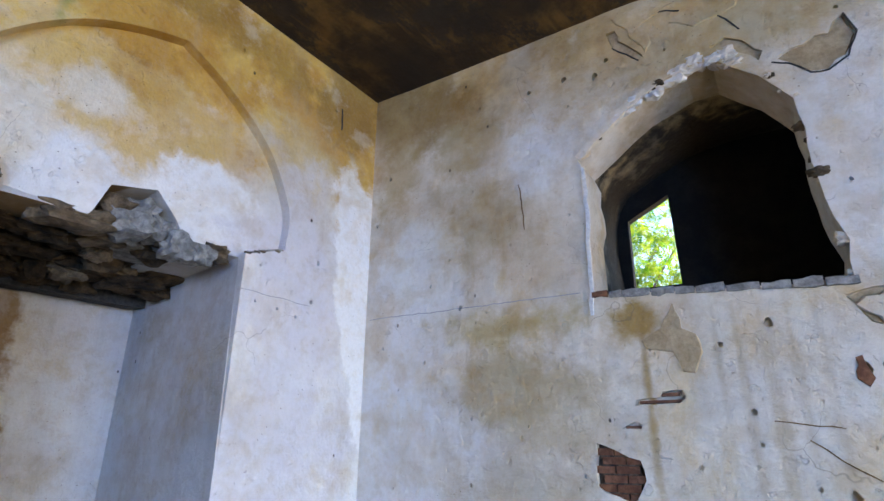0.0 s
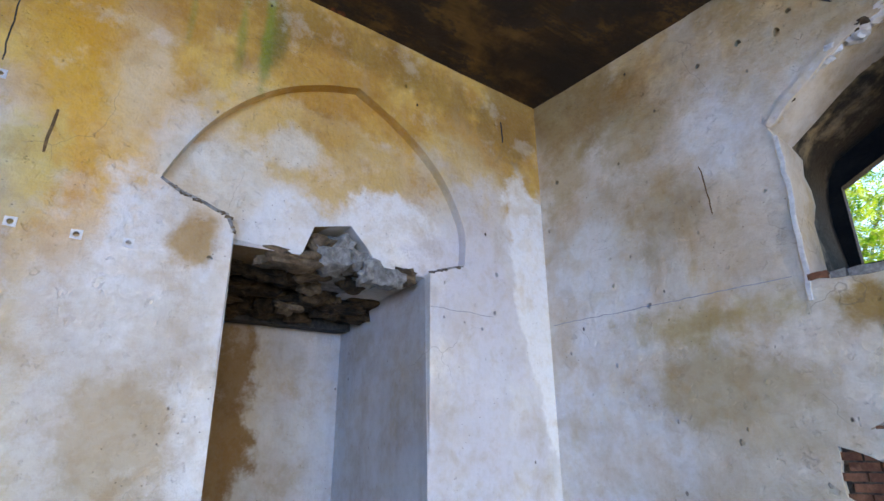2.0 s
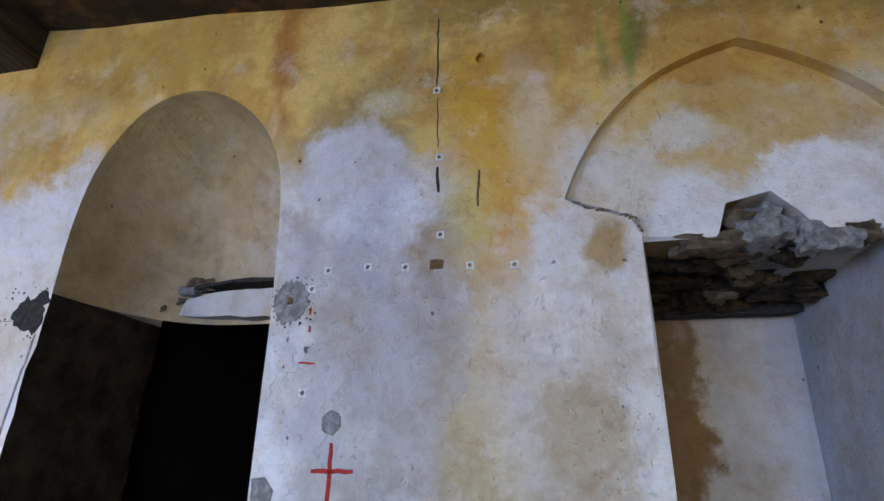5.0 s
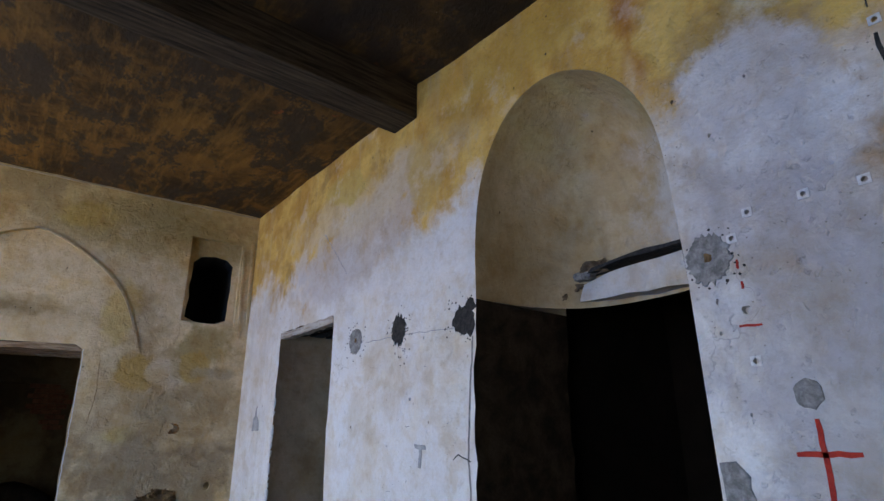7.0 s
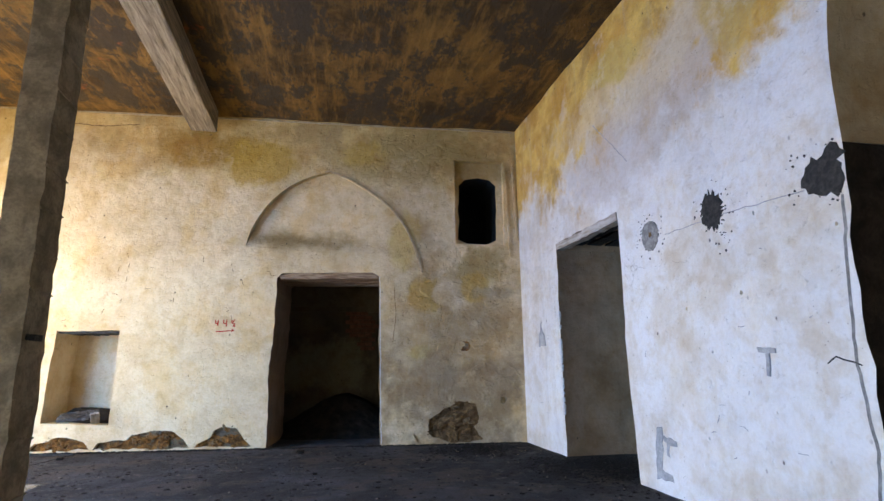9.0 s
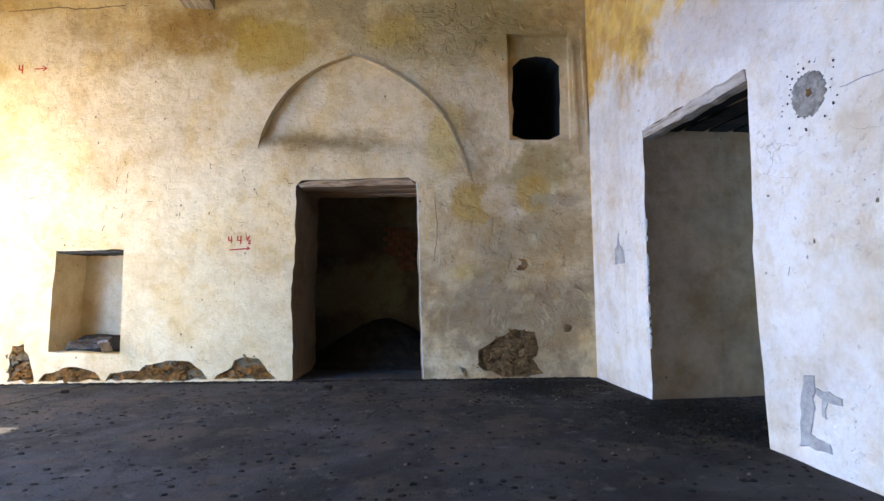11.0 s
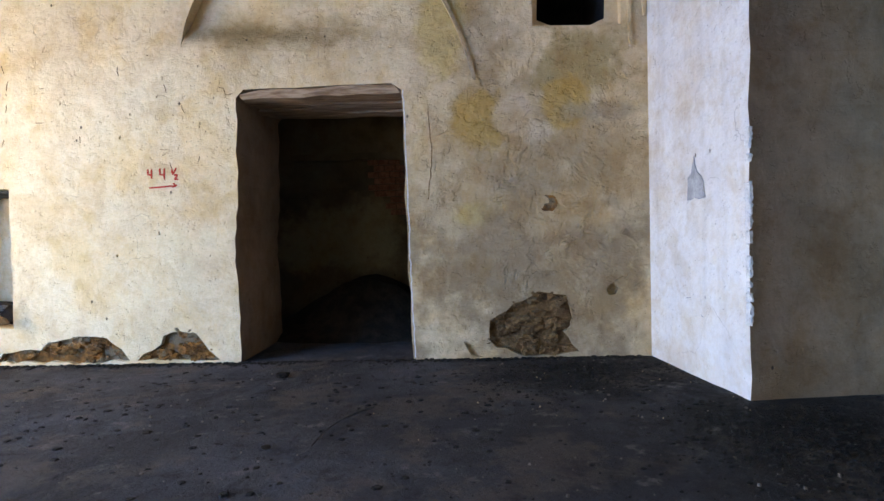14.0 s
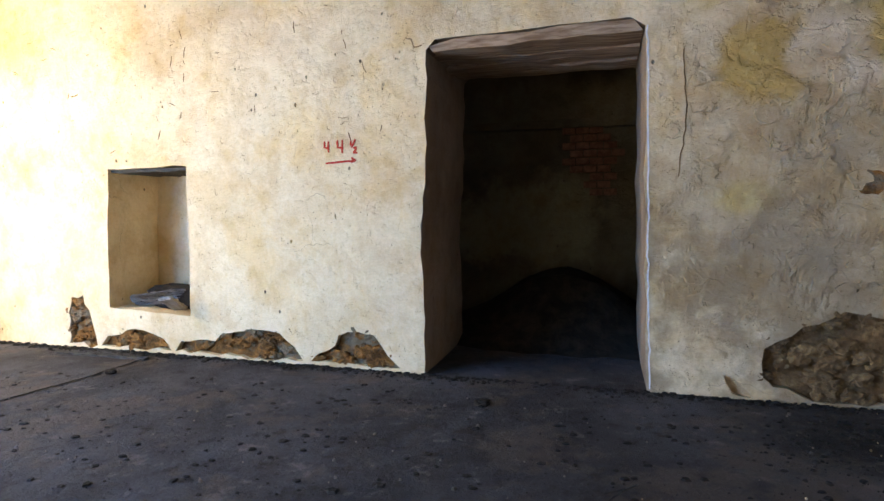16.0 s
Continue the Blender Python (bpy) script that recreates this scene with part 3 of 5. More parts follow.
def thick_wall(name, fr, outer, holes, thick, material, label):
    """holes: (outline, depth, kind): kind 'through', 'blind' (its back closed), 'open' (no sides: another mesh lines it)."""
    bm = bmesh.new()
    front = sheet(bm, fr, outer, [h[0] for h in holes])
    rear_holes = [h for h in holes if h[2] == "through" or h[2] == "open" or h[1] > thick]
    rear = sheet(bm, fr, outer, [h[0] for h in rear_holes], thick)
    band(bm, front[0], rear[0])
    for h, loop in zip(holes, front[1:]):
        if h[2] == "through":
            band(bm, loop, rear[1 + rear_holes.index(h)])
        elif h[2] == "blind":
            far = [bm.verts.new(fr(s, z, h[1])) for s, z in h[0]]
            band(bm, loop, far)
            bm.faces.new(far)
    ob = part(name, bm, material)
    return tagged(ob, label, "wall", kind="structure")


def prism(bm, fr, poly, d0, d1):
    """A solid between two depths with an outline in s and z."""
    a = [bm.verts.new(fr(s, z, d0)) for s, z in poly]
    b = [bm.verts.new(fr(s, z, d1)) for s, z in poly]
    bm.faces.new(a)
    bm.faces.new(b[::-1])
    band(bm, b, a)


def block(bm, lo, hi, worn=0.0, seed=0, bevel=0.0, cuts=0):
    """An upright box with worn edges."""
    r = bmesh.ops.create_cube(bm, size=1.0)
    vs = r["verts"]
    for v in vs:
        v.co = Vector([lo[i] + (v.co[i] + 0.5) * (hi[i] - lo[i]) for i in range(3)])
    es = list({e for v in vs for e in v.link_edges})
    if cuts:
        out = bmesh.ops.subdivide_edges(bm, edges=es, cuts=cuts, use_grid_fill=True)
        vs = list({v for f in bm.faces for v in f.verts} & set(vs)) + [g for g in out["geom_inner"] if isinstance(g, bmesh.types.BMVert)]
        q = random.Random(seed)
        for v in vs:
            v.co += Vector((q.gauss(0, worn), q.gauss(0, worn), q.gauss(0, worn)))
    elif bevel:
        bmesh.ops.bevel(bm, geom=es, offset=bevel, segments=2, affect="EDGES", profile=0.6)


def ceiling_height(x, y):
    return 4.68 + 0.03 * x if y < 4.2 else 4.83 - 0.083 * (y - 4.45) + 0.012 * x

# ---- walls ----


def smooth(pts, times=2):
    """An open line with its corners cut."""
    for _ in range(times):
        out = [pts[0]]
        for a, b in zip(pts[:-1], pts[1:]):
            out += [(a[0] * 0.75 + b[0] * 0.25, a[1] * 0.75 + b[1] * 0.25), (a[0] * 0.25 + b[0] * 0.75, a[1] * 0.25 + b[1] * 0.75)]
        pts = out + [pts[-1]]
    return pts


ARCH_OVER_NICHE = [(8.93, 2.76), (9.03, 3.01), (9.21, 3.30), (9.49, 3.57), (9.80, 3.72), (10.07, 3.79), (10.32, 3.66), (10.58, 3.47), (10.79, 3.25), (10.93, 2.98), (10.98, 2.82), (10.96, 2.58)]
ARCH_OVER_NICHE = smooth(ARCH_OVER_NICHE[:6]) + smooth(ARCH_OVER_NICHE[5:])[1:]
NICHE = [(10.655, 2.455), (10.655, 1.2), (10.655, -0.015), (9.375, -0.015), (9.37, 1.2), (9.36, 2.44), (9.78, 2.47), (9.85, 2.68), (10.10, 2.74), (10.23, 2.60), (10.31, 2.46)]
FRONT_NICHE = ragged(ARCH_OVER_NICHE, 0.1, 0.004, 1, False) + [(10.67, 2.48), (10.665, 1.2), (10.665, -0.02), (9.365, -0.02), (9.355, 1.2), (9.35, 2.5), (9.30, 2.60), (8.96, 2.72)]
D1 = [(7.045, -0.02), (7.045, 1.0), (7.04, 2.04)] + smooth([(7.03, 2.4), (7.0, 2.98), (6.93, 3.27), (6.78, 3.55), (6.52, 3.80), (6.2, 3.95), (5.87, 3.92), (5.6, 3.74), (5.36, 3.36), (5.27, 2.85), (5.27, 2.3)]) + ragged([(5.27, 2.24), (5.22, 1.6), (5.22, 0.9), (5.24, -0.02)], 0.14, 0.012, 3, False)
D2 = ragged([(2.86, -0.02), (2.80, 1.15), (2.83, 2.47), (2.80, 2.57), (1.40, 2.57), (1.32, 2.49), (1.31, 1.2), (1.30, -0.02)], 0.16, 0.008, 4)
D2[0] = (2.86, -0.02)
SCARS_A = [(3.34, 2.20, 0.05), (4.19, 2.20, 0.05), (7.17, 2.165, 0.028), (7.31, 2.24, 0.016), (7.32, 1.85, 0.022), (7.32, 1.59, 0.022),
           (7.41, 2.36, 0.013), (7.68, 2.37, 0.013), (7.93, 2.355, 0.018), (8.34, 2.345, 0.015), (8.61, 2.335, 0.015), (8.84, 2.335, 0.012),
           (9.24, 2.325, 0.016), (8.13, 3.12, 0.012), (8.10, 3.66, 0.012), (8.10, 4.18, 0.014), (8.41, 3.89, 0.03), (8.15, 2.56, 0.012),
           (11.25, 2.56, 0.017), (11.22, 2.26, 0.014), (10.78, 2.18, 0.01), (10.95, 2.16, 0.01), (11.1, 2.13, 0.01), (11.3, 3.9, 0.016),
           (4.36, 1.55, 0.014), (3.75, 1.5, 0.012), (4.0, 1.15, 0.01)]
SCARS_B = [(0.85, 1.345, 0.05), (0.33, 0.58, 0.05), (2.6, 3.3, 0.012), (6.4, 1.67, 0.012), (4.7, 0.98, 0.012)]
SCARS_C = [(1.72, 3.79, 0.022), (1.45, 3.78, 0.016), (1.94, 3.73, 0.022), (2.03, 3.83, 0.016), (0.85, 2.21, 0.018), (2.68, 1.90, 0.022), (2.44, 1.81, 0.015),
           (2.26, 1.20, 0.012), (2.54, 1.46, 0.016), (2.55, 1.31, 0.012), (3.04, 1.10, 0.012), (0.19, 3.40, 0.016), (0.07, 3.00, 0.014), (2.88, 1.08, 0.025), (3.03, 1.64, 0.03)]


def scars(listed, count, span, solid, seed):
    """Nail holes, bullet pocks and knocks: the listed ones and a scatter of small ones, as blind holes."""
    q = random.Random(seed)
    out = []
    taken = list(solid)
    for i, (s, z, r) in enumerate(listed):
        p = blob(s, z, r, 8, seed + i, q.uniform(0.9, 1.5))
        if clear((s, z), taken, r * 1.7 + 0.01):
            out.append((p, 0.02 + r, "blind"))
            taken.append(p)
    for i in range(count):
        s, z, r = q.uniform(*span), min(4.0, q.uniform(0.1, 2.2) if q.random() < 0.7 else q.uniform(2.2, 4.0)), q.choice((0.004, 0.005, 0.006, 0.008, 0.011))
        if clear((s, z), taken, r * 2 + 0.012):
            p = blob(s, z, r, 6, seed + 99 + i, q.uniform(0.6, 1.8))
            out.append((p, 0.012 + r, "blind"))
            taken.append(p)
    return out


def line_of_ceiling(fr, s0, s1, steps):
    out = []
    for i in range(steps + 1):
        s = s0 + (s1 - s0) * i / steps
        p = fr(s, 0)
        out.append((s, ceiling_height(p.x, p.y) + 0.06))
    return out


solid = [FRONT_NICHE, D1, D2]
holes_a = [(FRONT_NICHE, 0, "open"), (D1, 0, "open"), (D2, 1.15, "open")] + scars(SCARS_A, 120, (0.1, 11.6), solid, 11)
outer_a = [(-0.3, -0.05), (11.95, -0.05)] + line_of_ceiling(A, 11.95, -0.3, 24)
wall_a = thick_wall("wall_west", A, outer_a, holes_a, 1.15, M_A, "tall stained whitewashed plaster wall with three deep openings")


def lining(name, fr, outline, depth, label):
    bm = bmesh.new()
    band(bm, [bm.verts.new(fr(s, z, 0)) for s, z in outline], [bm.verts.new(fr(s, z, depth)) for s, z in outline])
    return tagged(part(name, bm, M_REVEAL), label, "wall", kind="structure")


lining("wall_narrow_doorway", A, D2, 1.15, "plaster lining of a narrow doorway, shade in its grey-brown")
# blind arch over the niche, and the niche itself
bm = bmesh.new()
def sunk(s, z):
    return 0.002 + 0.085 * max(0.0, min(1.0, (z - 2.43) / 0.04))


loops = sheet(bm, A, FRONT_NICHE, [NICHE], sunk)
band(bm, loops[0], [bm.verts.new(A(s, z, 0)) for s, z in FRONT_NICHE])
tagged(part("wall_blind_arch", bm, M_A), "sunk plaster field under a pointed blind arch", "wall", kind="structure")
bm = bmesh.new()
near = [bm.verts.new(A(s, z, sunk(s, z))) for s, z in NICHE]
far = [bm.verts.new(A(s, z, 1.6)) for s, z in NICHE]
band(bm, near, far)
bm.faces.new(far)
tagged(part("wall_niche", bm, M_NICHE), "deep plastered niche, once a doorway, walled up behind", "wall", kind="structure")

# half dome over the wide doorway, and the doorway's sides
bm = bmesh.new()
arch = [p for p in D1 if p[1] >= 2.3]
arch = [(7.03, 2.3)] + arch
mid, rings = (6.14, 2.3), []
for i in range(13):
    r = math.cos(i / 12 * math.pi / 2) ** 0.8
    d = 1.15 * (1 - r ** 2.6) ** (1 / 2.6)
    rings.append([bm.verts.new(A(mid[0] + (s - mid[0]) * r, 2.3 + (z - 2.3) * r, d)) for s, z in arch])
for a, b in zip(rings[:-1], rings[1:]):
    for i in range(len(arch) - 1):
        bm.faces.new((a[i], a[i + 1], b[i + 1], b[i]))
bmesh.ops.remove_doubles(bm, verts=bm.verts, dist=1e-5)
for f in bm.faces:
    f.smooth = True
tagged(part("wall_half_dome", bm, M_DOME), "smooth plastered half dome hood over a dark doorway", "wall", kind="structure")
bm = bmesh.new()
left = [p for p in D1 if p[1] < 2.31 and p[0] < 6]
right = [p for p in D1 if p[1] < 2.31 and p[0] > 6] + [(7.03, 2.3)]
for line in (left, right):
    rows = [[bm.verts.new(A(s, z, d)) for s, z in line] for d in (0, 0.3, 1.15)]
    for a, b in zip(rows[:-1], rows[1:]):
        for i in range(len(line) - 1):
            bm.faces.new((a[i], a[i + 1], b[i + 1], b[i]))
tagged(part("wall_doorway_sides", bm, M_DARKENED_PLASTER), "worn brown plaster sides of a wide doorway, shade painted in", "wall", kind="structure")

# end wall
DB = ragged([(2.065, -0.02), (2.09, 1.2), (2.11, 2.36), (2.2, 2.42), (3.5, 2.41), (3.57, 2.34)], 0.2, 0.006, 5, False) + ragged([(3.57, 2.33), (3.585, 1.5), (3.63, 0.9), (3.60, 0.4), (3.61, -0.02)], 0.09, 0.006, 6, False)
RECESS = ragged([(6.56, 0.38), (6.54, 1.0), (6.50, 1.60), (5.67, 1.60), (5.68, 1.0), (5.69, 0.34)], 0.12, 0.006, 7)
VENT = [(0.22, 2.84), (0.97, 2.86), (0.97, 4.19), (0.22, 4.17)]
VENT_HOLE = ragged([(0.34, 2.93), (0.48, 2.87), (0.62, 2.86), (0.78, 2.88), (0.92, 2.94), (0.92, 3.4), (0.90, 3.80), (0.8, 3.9), (0.6, 3.93), (0.42, 3.90), (0.32, 3.80), (0.32, 3.4)], 0.12, 0.01, 8)
ARCH_B = [(1.53, 2.60), (1.62, 2.87), (1.76, 3.17), (2.02, 3.48), (2.37, 3.73), (2.67, 3.90), (2.89, 3.96), (3.21, 3.87), (3.52, 3.69), (3.79, 3.42), (3.99, 3.06), (4.045, 2.80)]
ARCH_B = smooth(ARCH_B[:7]) + smooth(ARCH_B[6:])[1:]
STONE_B = ragged([(1.39, 0.15), (1.39, 0.33), (1.18, 0.48), (0.97, 0.58), (0.72, 0.54), (0.67, 0.34), (0.75, 0.22), (0.62, 0.05), (0.9, 0.02), (1.12, 0.02)], 0.07, 0.012, 9)
CHIP_B = ragged([(1.62, 0.15), (1.55, 0.13), (1.45, 0.01), (1.56, 0.03)], 0.05, 0.006, 10)
BASE_B = [ragged(p, 0.07, 0.012, 20 + i) for i, p in enumerate([
    [(7.05, 0.03), (7.0, 0.46), (6.86, 0.48), (6.76, 0.2), (6.72, 0.03)],
    [(6.68, 0.03), (6.6, 0.12), (6.3, 0.20), (6.1, 0.17), (5.98, 0.13), (5.9, 0.03)],
    [(5.86, 0.03), (5.8, 0.12), (5.55, 0.15), (5.38, 0.21), (5.1, 0.26), (4.83, 0.24), (4.7, 0.14), (4.62, 0.03)],
    [(4.56, 0.03), (4.5, 0.09), (4.4, 0.13), (4.31, 0.25), (4.15, 0.29), (4.01, 0.27), (3.9, 0.12), (3.8, 0.03)]])]
solid = [DB, RECESS, VENT, ARCH_B, STONE_B, CHIP_B] + BASE_B
holes_b = [(DB, 1.1, "open"), (RECESS, 0.56, "blind"), (VENT, 0, "open"), (ARCH_B, 0, "open"), (STONE_B, 0.05, "blind"), (CHIP_B, 0.04, "blind")]
holes_b += [(p, 0.05, "blind") for p in BASE_B] + scars(SCARS_B, 130, (0.1, 8.6), solid, 41)
outer_b = [(0.001, -0.05), (9.3, -0.05)] + line_of_ceiling(B, 9.3, 0.001, 8)
wall_b = thick_wall("wall_south", B, outer_b, holes_b, 1.1, M_B, "ochre plaster wall, peeling, lit side painted paler, with a dark doorway")
lining("wall_end_doorway", B, DB, 1.1, "plaster lining of the end doorway, shade in its colour")
bm = bmesh.new()
def dish(s, z):
    k = min(1.0, max(0.0, (z - 2.6 - 0.08 * (s - 1.53)) / 0.28))
    return (0.035 + 0.085 * min(1.0, max(0.0, (s - 1.6) / 2.3))) * k * k * (3 - 2 * k)


rings = [[bm.verts.new(B(s, z, 0)) for s, z in ARCH_B]]
for k in range(8):
    r = 1 - k / 8.5
    rings.append([bm.verts.new(B(2.8 + (s - 2.8) * r, 3.0 + (z - 3.0) * r, dish(2.8 + (s - 2.8) * r, 3.0 + (z - 3.0) * r))) for s, z in ARCH_B])
n = len(ARCH_B)
lip = [bm.verts.new(v.co) for v in rings[1]]
for i in range(n - 1):
    bm.faces.new((rings[0][i], rings[0][i + 1], lip[i + 1], lip[i]))
for a, b in zip(rings[1:-1], rings[2:]):
    for i in range(n):
        bm.faces.new((a[i], a[(i + 1) % n], b[(i + 1) % n], b[i])).smooth = True
bm.faces.new(rings[-1]).smooth = True
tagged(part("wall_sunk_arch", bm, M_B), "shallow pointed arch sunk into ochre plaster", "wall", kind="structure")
bm = bmesh.new()
loops = sheet(bm, B, VENT, [VENT_HOLE], 0.09)
band(bm, loops[0], [bm.verts.new(B(s, z, 0)) for s, z in VENT])
tagged(part("wall_flue_recess", bm, M_B), "tall recess with a round-topped dark hole", "wall", kind="structure")
# Inside of the hole, its shade put into the colour.
bm = bmesh.new()
deep = [bm.verts.new(B(s, z, 1.05)) for s, z in VENT_HOLE]
band(bm, [bm.verts.new(B(s, z, 0.09)) for s, z in VENT_HOLE], deep)
bm.faces.new(deep)
tagged(part("wall_flue", bm, M_BLACK), "inside of a wall flue, painted black for its shade", "wall", kind="structure")

# window wall
WINDOW = ragged([(3.08, 2.07), (1.77, 2.18), (1.80, 3.04), (1.76, 3.15), (2.09, 3.39), (2.33, 3.51), (2.5, 3.57), (2.66, 3.57), (2.77, 3.46), (2.88, 3.36), (3.02, 3.15), (3.04, 2.95), (3.04, 2.62), (3.06, 2.42), (3.10, 2.28)], 0.1, 0.008, 30)
BRICKED = ragged([(1.73, 1.32), (1.96, 1.23), (1.98, 1.13), (1.91, 1.01), (1.72, 1.09)], 0.05, 0.006, 31)
SLOT = ragged([(1.965, 1.515), (1.97, 1.545), (2.1, 1.555), (2.12, 1.585), (2.22, 1.59), (2.235, 1.55), (2.2, 1.52)], 0.05, 0.003, 32)
SLOT2 = ragged([(1.88, 1.395), (1.95, 1.43), (1.99, 1.42), (1.985, 1.385)], 0.04, 0.003, 33)
BROKEN = [ragged(p, 0.05, 0.008, 36 + i) for i, p in enumerate([
    [(2.98, 3.44), (3.06, 3.48), (3.25, 3.50), (3.34, 3.60), (3.37, 3.46), (3.30, 3.33), (3.21, 3.27), (3.13, 3.29), (3.05, 3.38)],
    [(2.66, 3.66), (2.75, 3.70), (2.84, 3.64), (2.93, 3.52), (2.90, 3.46), (2.82, 3.55), (2.72, 3.64)],
    [(2.05, 4.05), (2.08, 3.92), (2.17, 3.83), (2.24, 3.74), (2.27, 3.77), (2.20, 3.87), (2.13, 3.95), (2.11, 4.05)],
    [(3.02, 2.0), (3.14, 2.03), (3.4, 1.98), (3.5, 1.86), (3.25, 1.80), (3.1, 1.86)]])]
solid = [WINDOW, BRICKED, SLOT, SLOT2] + BROKEN
holes_c = [(WINDOW, 0.42, "through"), (BRICKED, 0.05, "blind"), (SLOT, 0.05, "blind"), (SLOT2, 0.04, "blind")] + [(p, 0.022, "blind") for p in BROKEN] + scars(SCARS_C, 170, (0.1, 4.2), solid, 61)
outer_c = [(0.001, -0.05), (9.6, -0.05)] + line_of_ceiling(C, 9.6, 0.001, 8)
wall_c = thick_wall("wall_north", C, outer_c, holes_c, 0.42, M_C, "blotched grey-beige plaster wall with a broken arched window")

# unseen side: archways to the yard, sized and placed to suit the light
GATE = [(1.5, -0.02), (5.2, -0.02), (5.2, 3.0), (1.5, 3.0)]
# Unseen window added for the end wall's fill lamp.
GATE_0 = [(-0.2, 0.85), (1.25, 0.85), (1.25, 2.9), (-0.2, 2.9)]
GATE_2 = [(6.1, -0.02), (7.7, -0.02), (7.7, 2.8), (6.1, 2.8)]
GATE_3 = [(9.7, -0.02), (12.1, -0.02), (12.1, 2.9), (9.7, 2.9)]
outer_e = [(-1.4, -0.05), (13.2, -0.05), (13.2, 5.1), (-1.4, 5.1)]
wall_e = thick_wall("wall_east", E, outer_e, [(GATE, 0.4, "through"), (GATE_0, 0.4, "through"), (GATE_2, 0.4, "through"), (GATE_3, 0.4, "through")], 0.4, M_DARKENED_PLASTER, "unseen plain wall, dark to cut bounce, with archways to the yard")


# Unseen block that keeps sun from falling through GATE_0 onto the floor.
bm = bmesh.new()
block(bm, (10.7, -3.5, -0.06), (11.0, 1.45, 4.3), bevel=0.03)
tagged(part("wall_sun_block", bm, M_B), "tall unseen wall added to block sun at the small window", "wall", kind="structure")


def box_room(name, corners, z0, z1, material, label, thick=0.12):
    """Thick walls and a roof along a plan outline, open between its last and first corner."""
    bm = bmesh.new()
    mid = Vector((sum(c[0] for c in corners) / len(corners), sum(c[1] for c in corners) / len(corners)))
    for a, b in zip(corners[:-1], corners[1:]):
        a, b = Vector(a), Vector(b)
        n = Vector((-(b - a).y, (b - a).x)).normalized()
        if n.dot((a + b) / 2 - mid) < 0:
            n = -n
        n *= thick
        ring = [(a, z0), (b, z0), (b, z1), (a, z1)]
        near = [bm.verts.new((v.x, v.y, z)) for v, z in ring]
        far = [bm.verts.new((v.x + n.x, v.y + n.y, z)) for v, z in ring]
        bm.faces.new(near)
        bm.faces.new(far[::-1])
        band(bm, far, near)
    lo = [bm.verts.new((x, y, z1)) for x, y in corners]
    hi = [bm.verts.new((x, y, z1 + thick)) for x, y in corners]
    bm.faces.new(lo)
    bm.faces.new(hi[::-1])
    band(bm, hi, lo)
    return tagged(part(name, bm, material), label, "wall", kind="structure")


def at_b(s, d):
    p = B(s, 0, d)
    return (p.x, p.y)


box_room("wall_south_room", [at_b(1.4, 1.11), at_b(1.4, 2.1), at_b(4.3, 2.1), at_b(4.3, 1.11)], -0.02, 2.9, M_BACK, "plastered back room, its dimness painted into the colour")
box_room("wall_dark_room", [(-1.16, 7.4), (-3.6, 7.4), (-3.6, 4.9), (-1.16, 4.9)], -0.02, 2.9, M_DARK, "room behind the wide doorway, its darkness painted near black")
box_room("wall_passage", [(-1.16, 4.6), (-2.7, 4.6), (-2.7, 0.82), (-1.16, 0.82)], -0.02, 2.85, M_A, "bluish plastered passage behind the narrow doorway")

# window chamber with an outer slit
SLIT = [(2.15, 2.50), (1.79, 2.51), (1.80, 3.10), (2.14, 3.27)]
# Chamber sides coloured near black where little light would reach.
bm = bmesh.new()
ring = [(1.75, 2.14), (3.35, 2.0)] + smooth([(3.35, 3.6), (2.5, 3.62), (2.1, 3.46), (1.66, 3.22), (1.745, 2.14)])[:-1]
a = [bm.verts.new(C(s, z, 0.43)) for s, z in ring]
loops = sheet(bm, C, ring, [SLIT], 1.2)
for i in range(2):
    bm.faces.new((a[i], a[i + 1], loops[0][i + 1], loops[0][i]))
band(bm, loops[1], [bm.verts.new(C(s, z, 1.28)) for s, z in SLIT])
tagged(part("wall_window_chamber", bm, M_BLACK), "inner chamber of a thick-walled window, shade painted black", "wall", kind="structure")
bm = bmesh.new()
vault = ring[2:] + ring[:1]
rows = [[bm.verts.new(C(s, z, d)) for s, z in vault] for d in (0.38, 0.6, 0.8, 1.0, 1.25)]
for a, b in zip(rows[:-1], rows[1:]):
    for i in range(len(vault) - 1):
        bm.faces.new((a[i], a[i + 1], b[i + 1], b[i])).smooth = True
tagged(part("wall_window_reveal", bm, M_DEEP_REVEAL), "plaster reveal and vault inside the window, depth shade painted in", "wall", kind="structure")

# ---- floor, ground, ceiling ----
bm = bmesh.new()
nx, ny, x0, x1, y0, y1 = 130, 160, -3.8, 9.6, -4.2, 13.6
grid = [[bm.verts.new((x0 + (x1 - x0) * i / nx, y0 + (y1 - y0) * j / ny, 0)) for i in range(nx + 1)] for j in range(ny + 1)]
for row in grid:
    for v in row:
        v.co.z = 0.008 * noise.noise(v.co * 1.3) + 0.004 * noise.noise(v.co * 5)
for j in range(ny):
    for i in range(nx):
        f = bm.faces.new((grid[j][i], grid[j][i + 1], grid[j + 1][i + 1], grid[j + 1][i]))
        f.smooth = True
floor = tagged(part("floor", bm, M_FLOOR), "dusty grey concrete floor strewn with grit", "floor", kind="structure")
bm = bmesh.new()
bmesh.ops.create_grid(bm, x_segments=8, y_segments=8, size=600)
ground = part("ground", bm, M_GROUND)
ground.location.z = -0.06
tagged(ground, "dry pale earth of the yard outside", "ground", kind="structure")


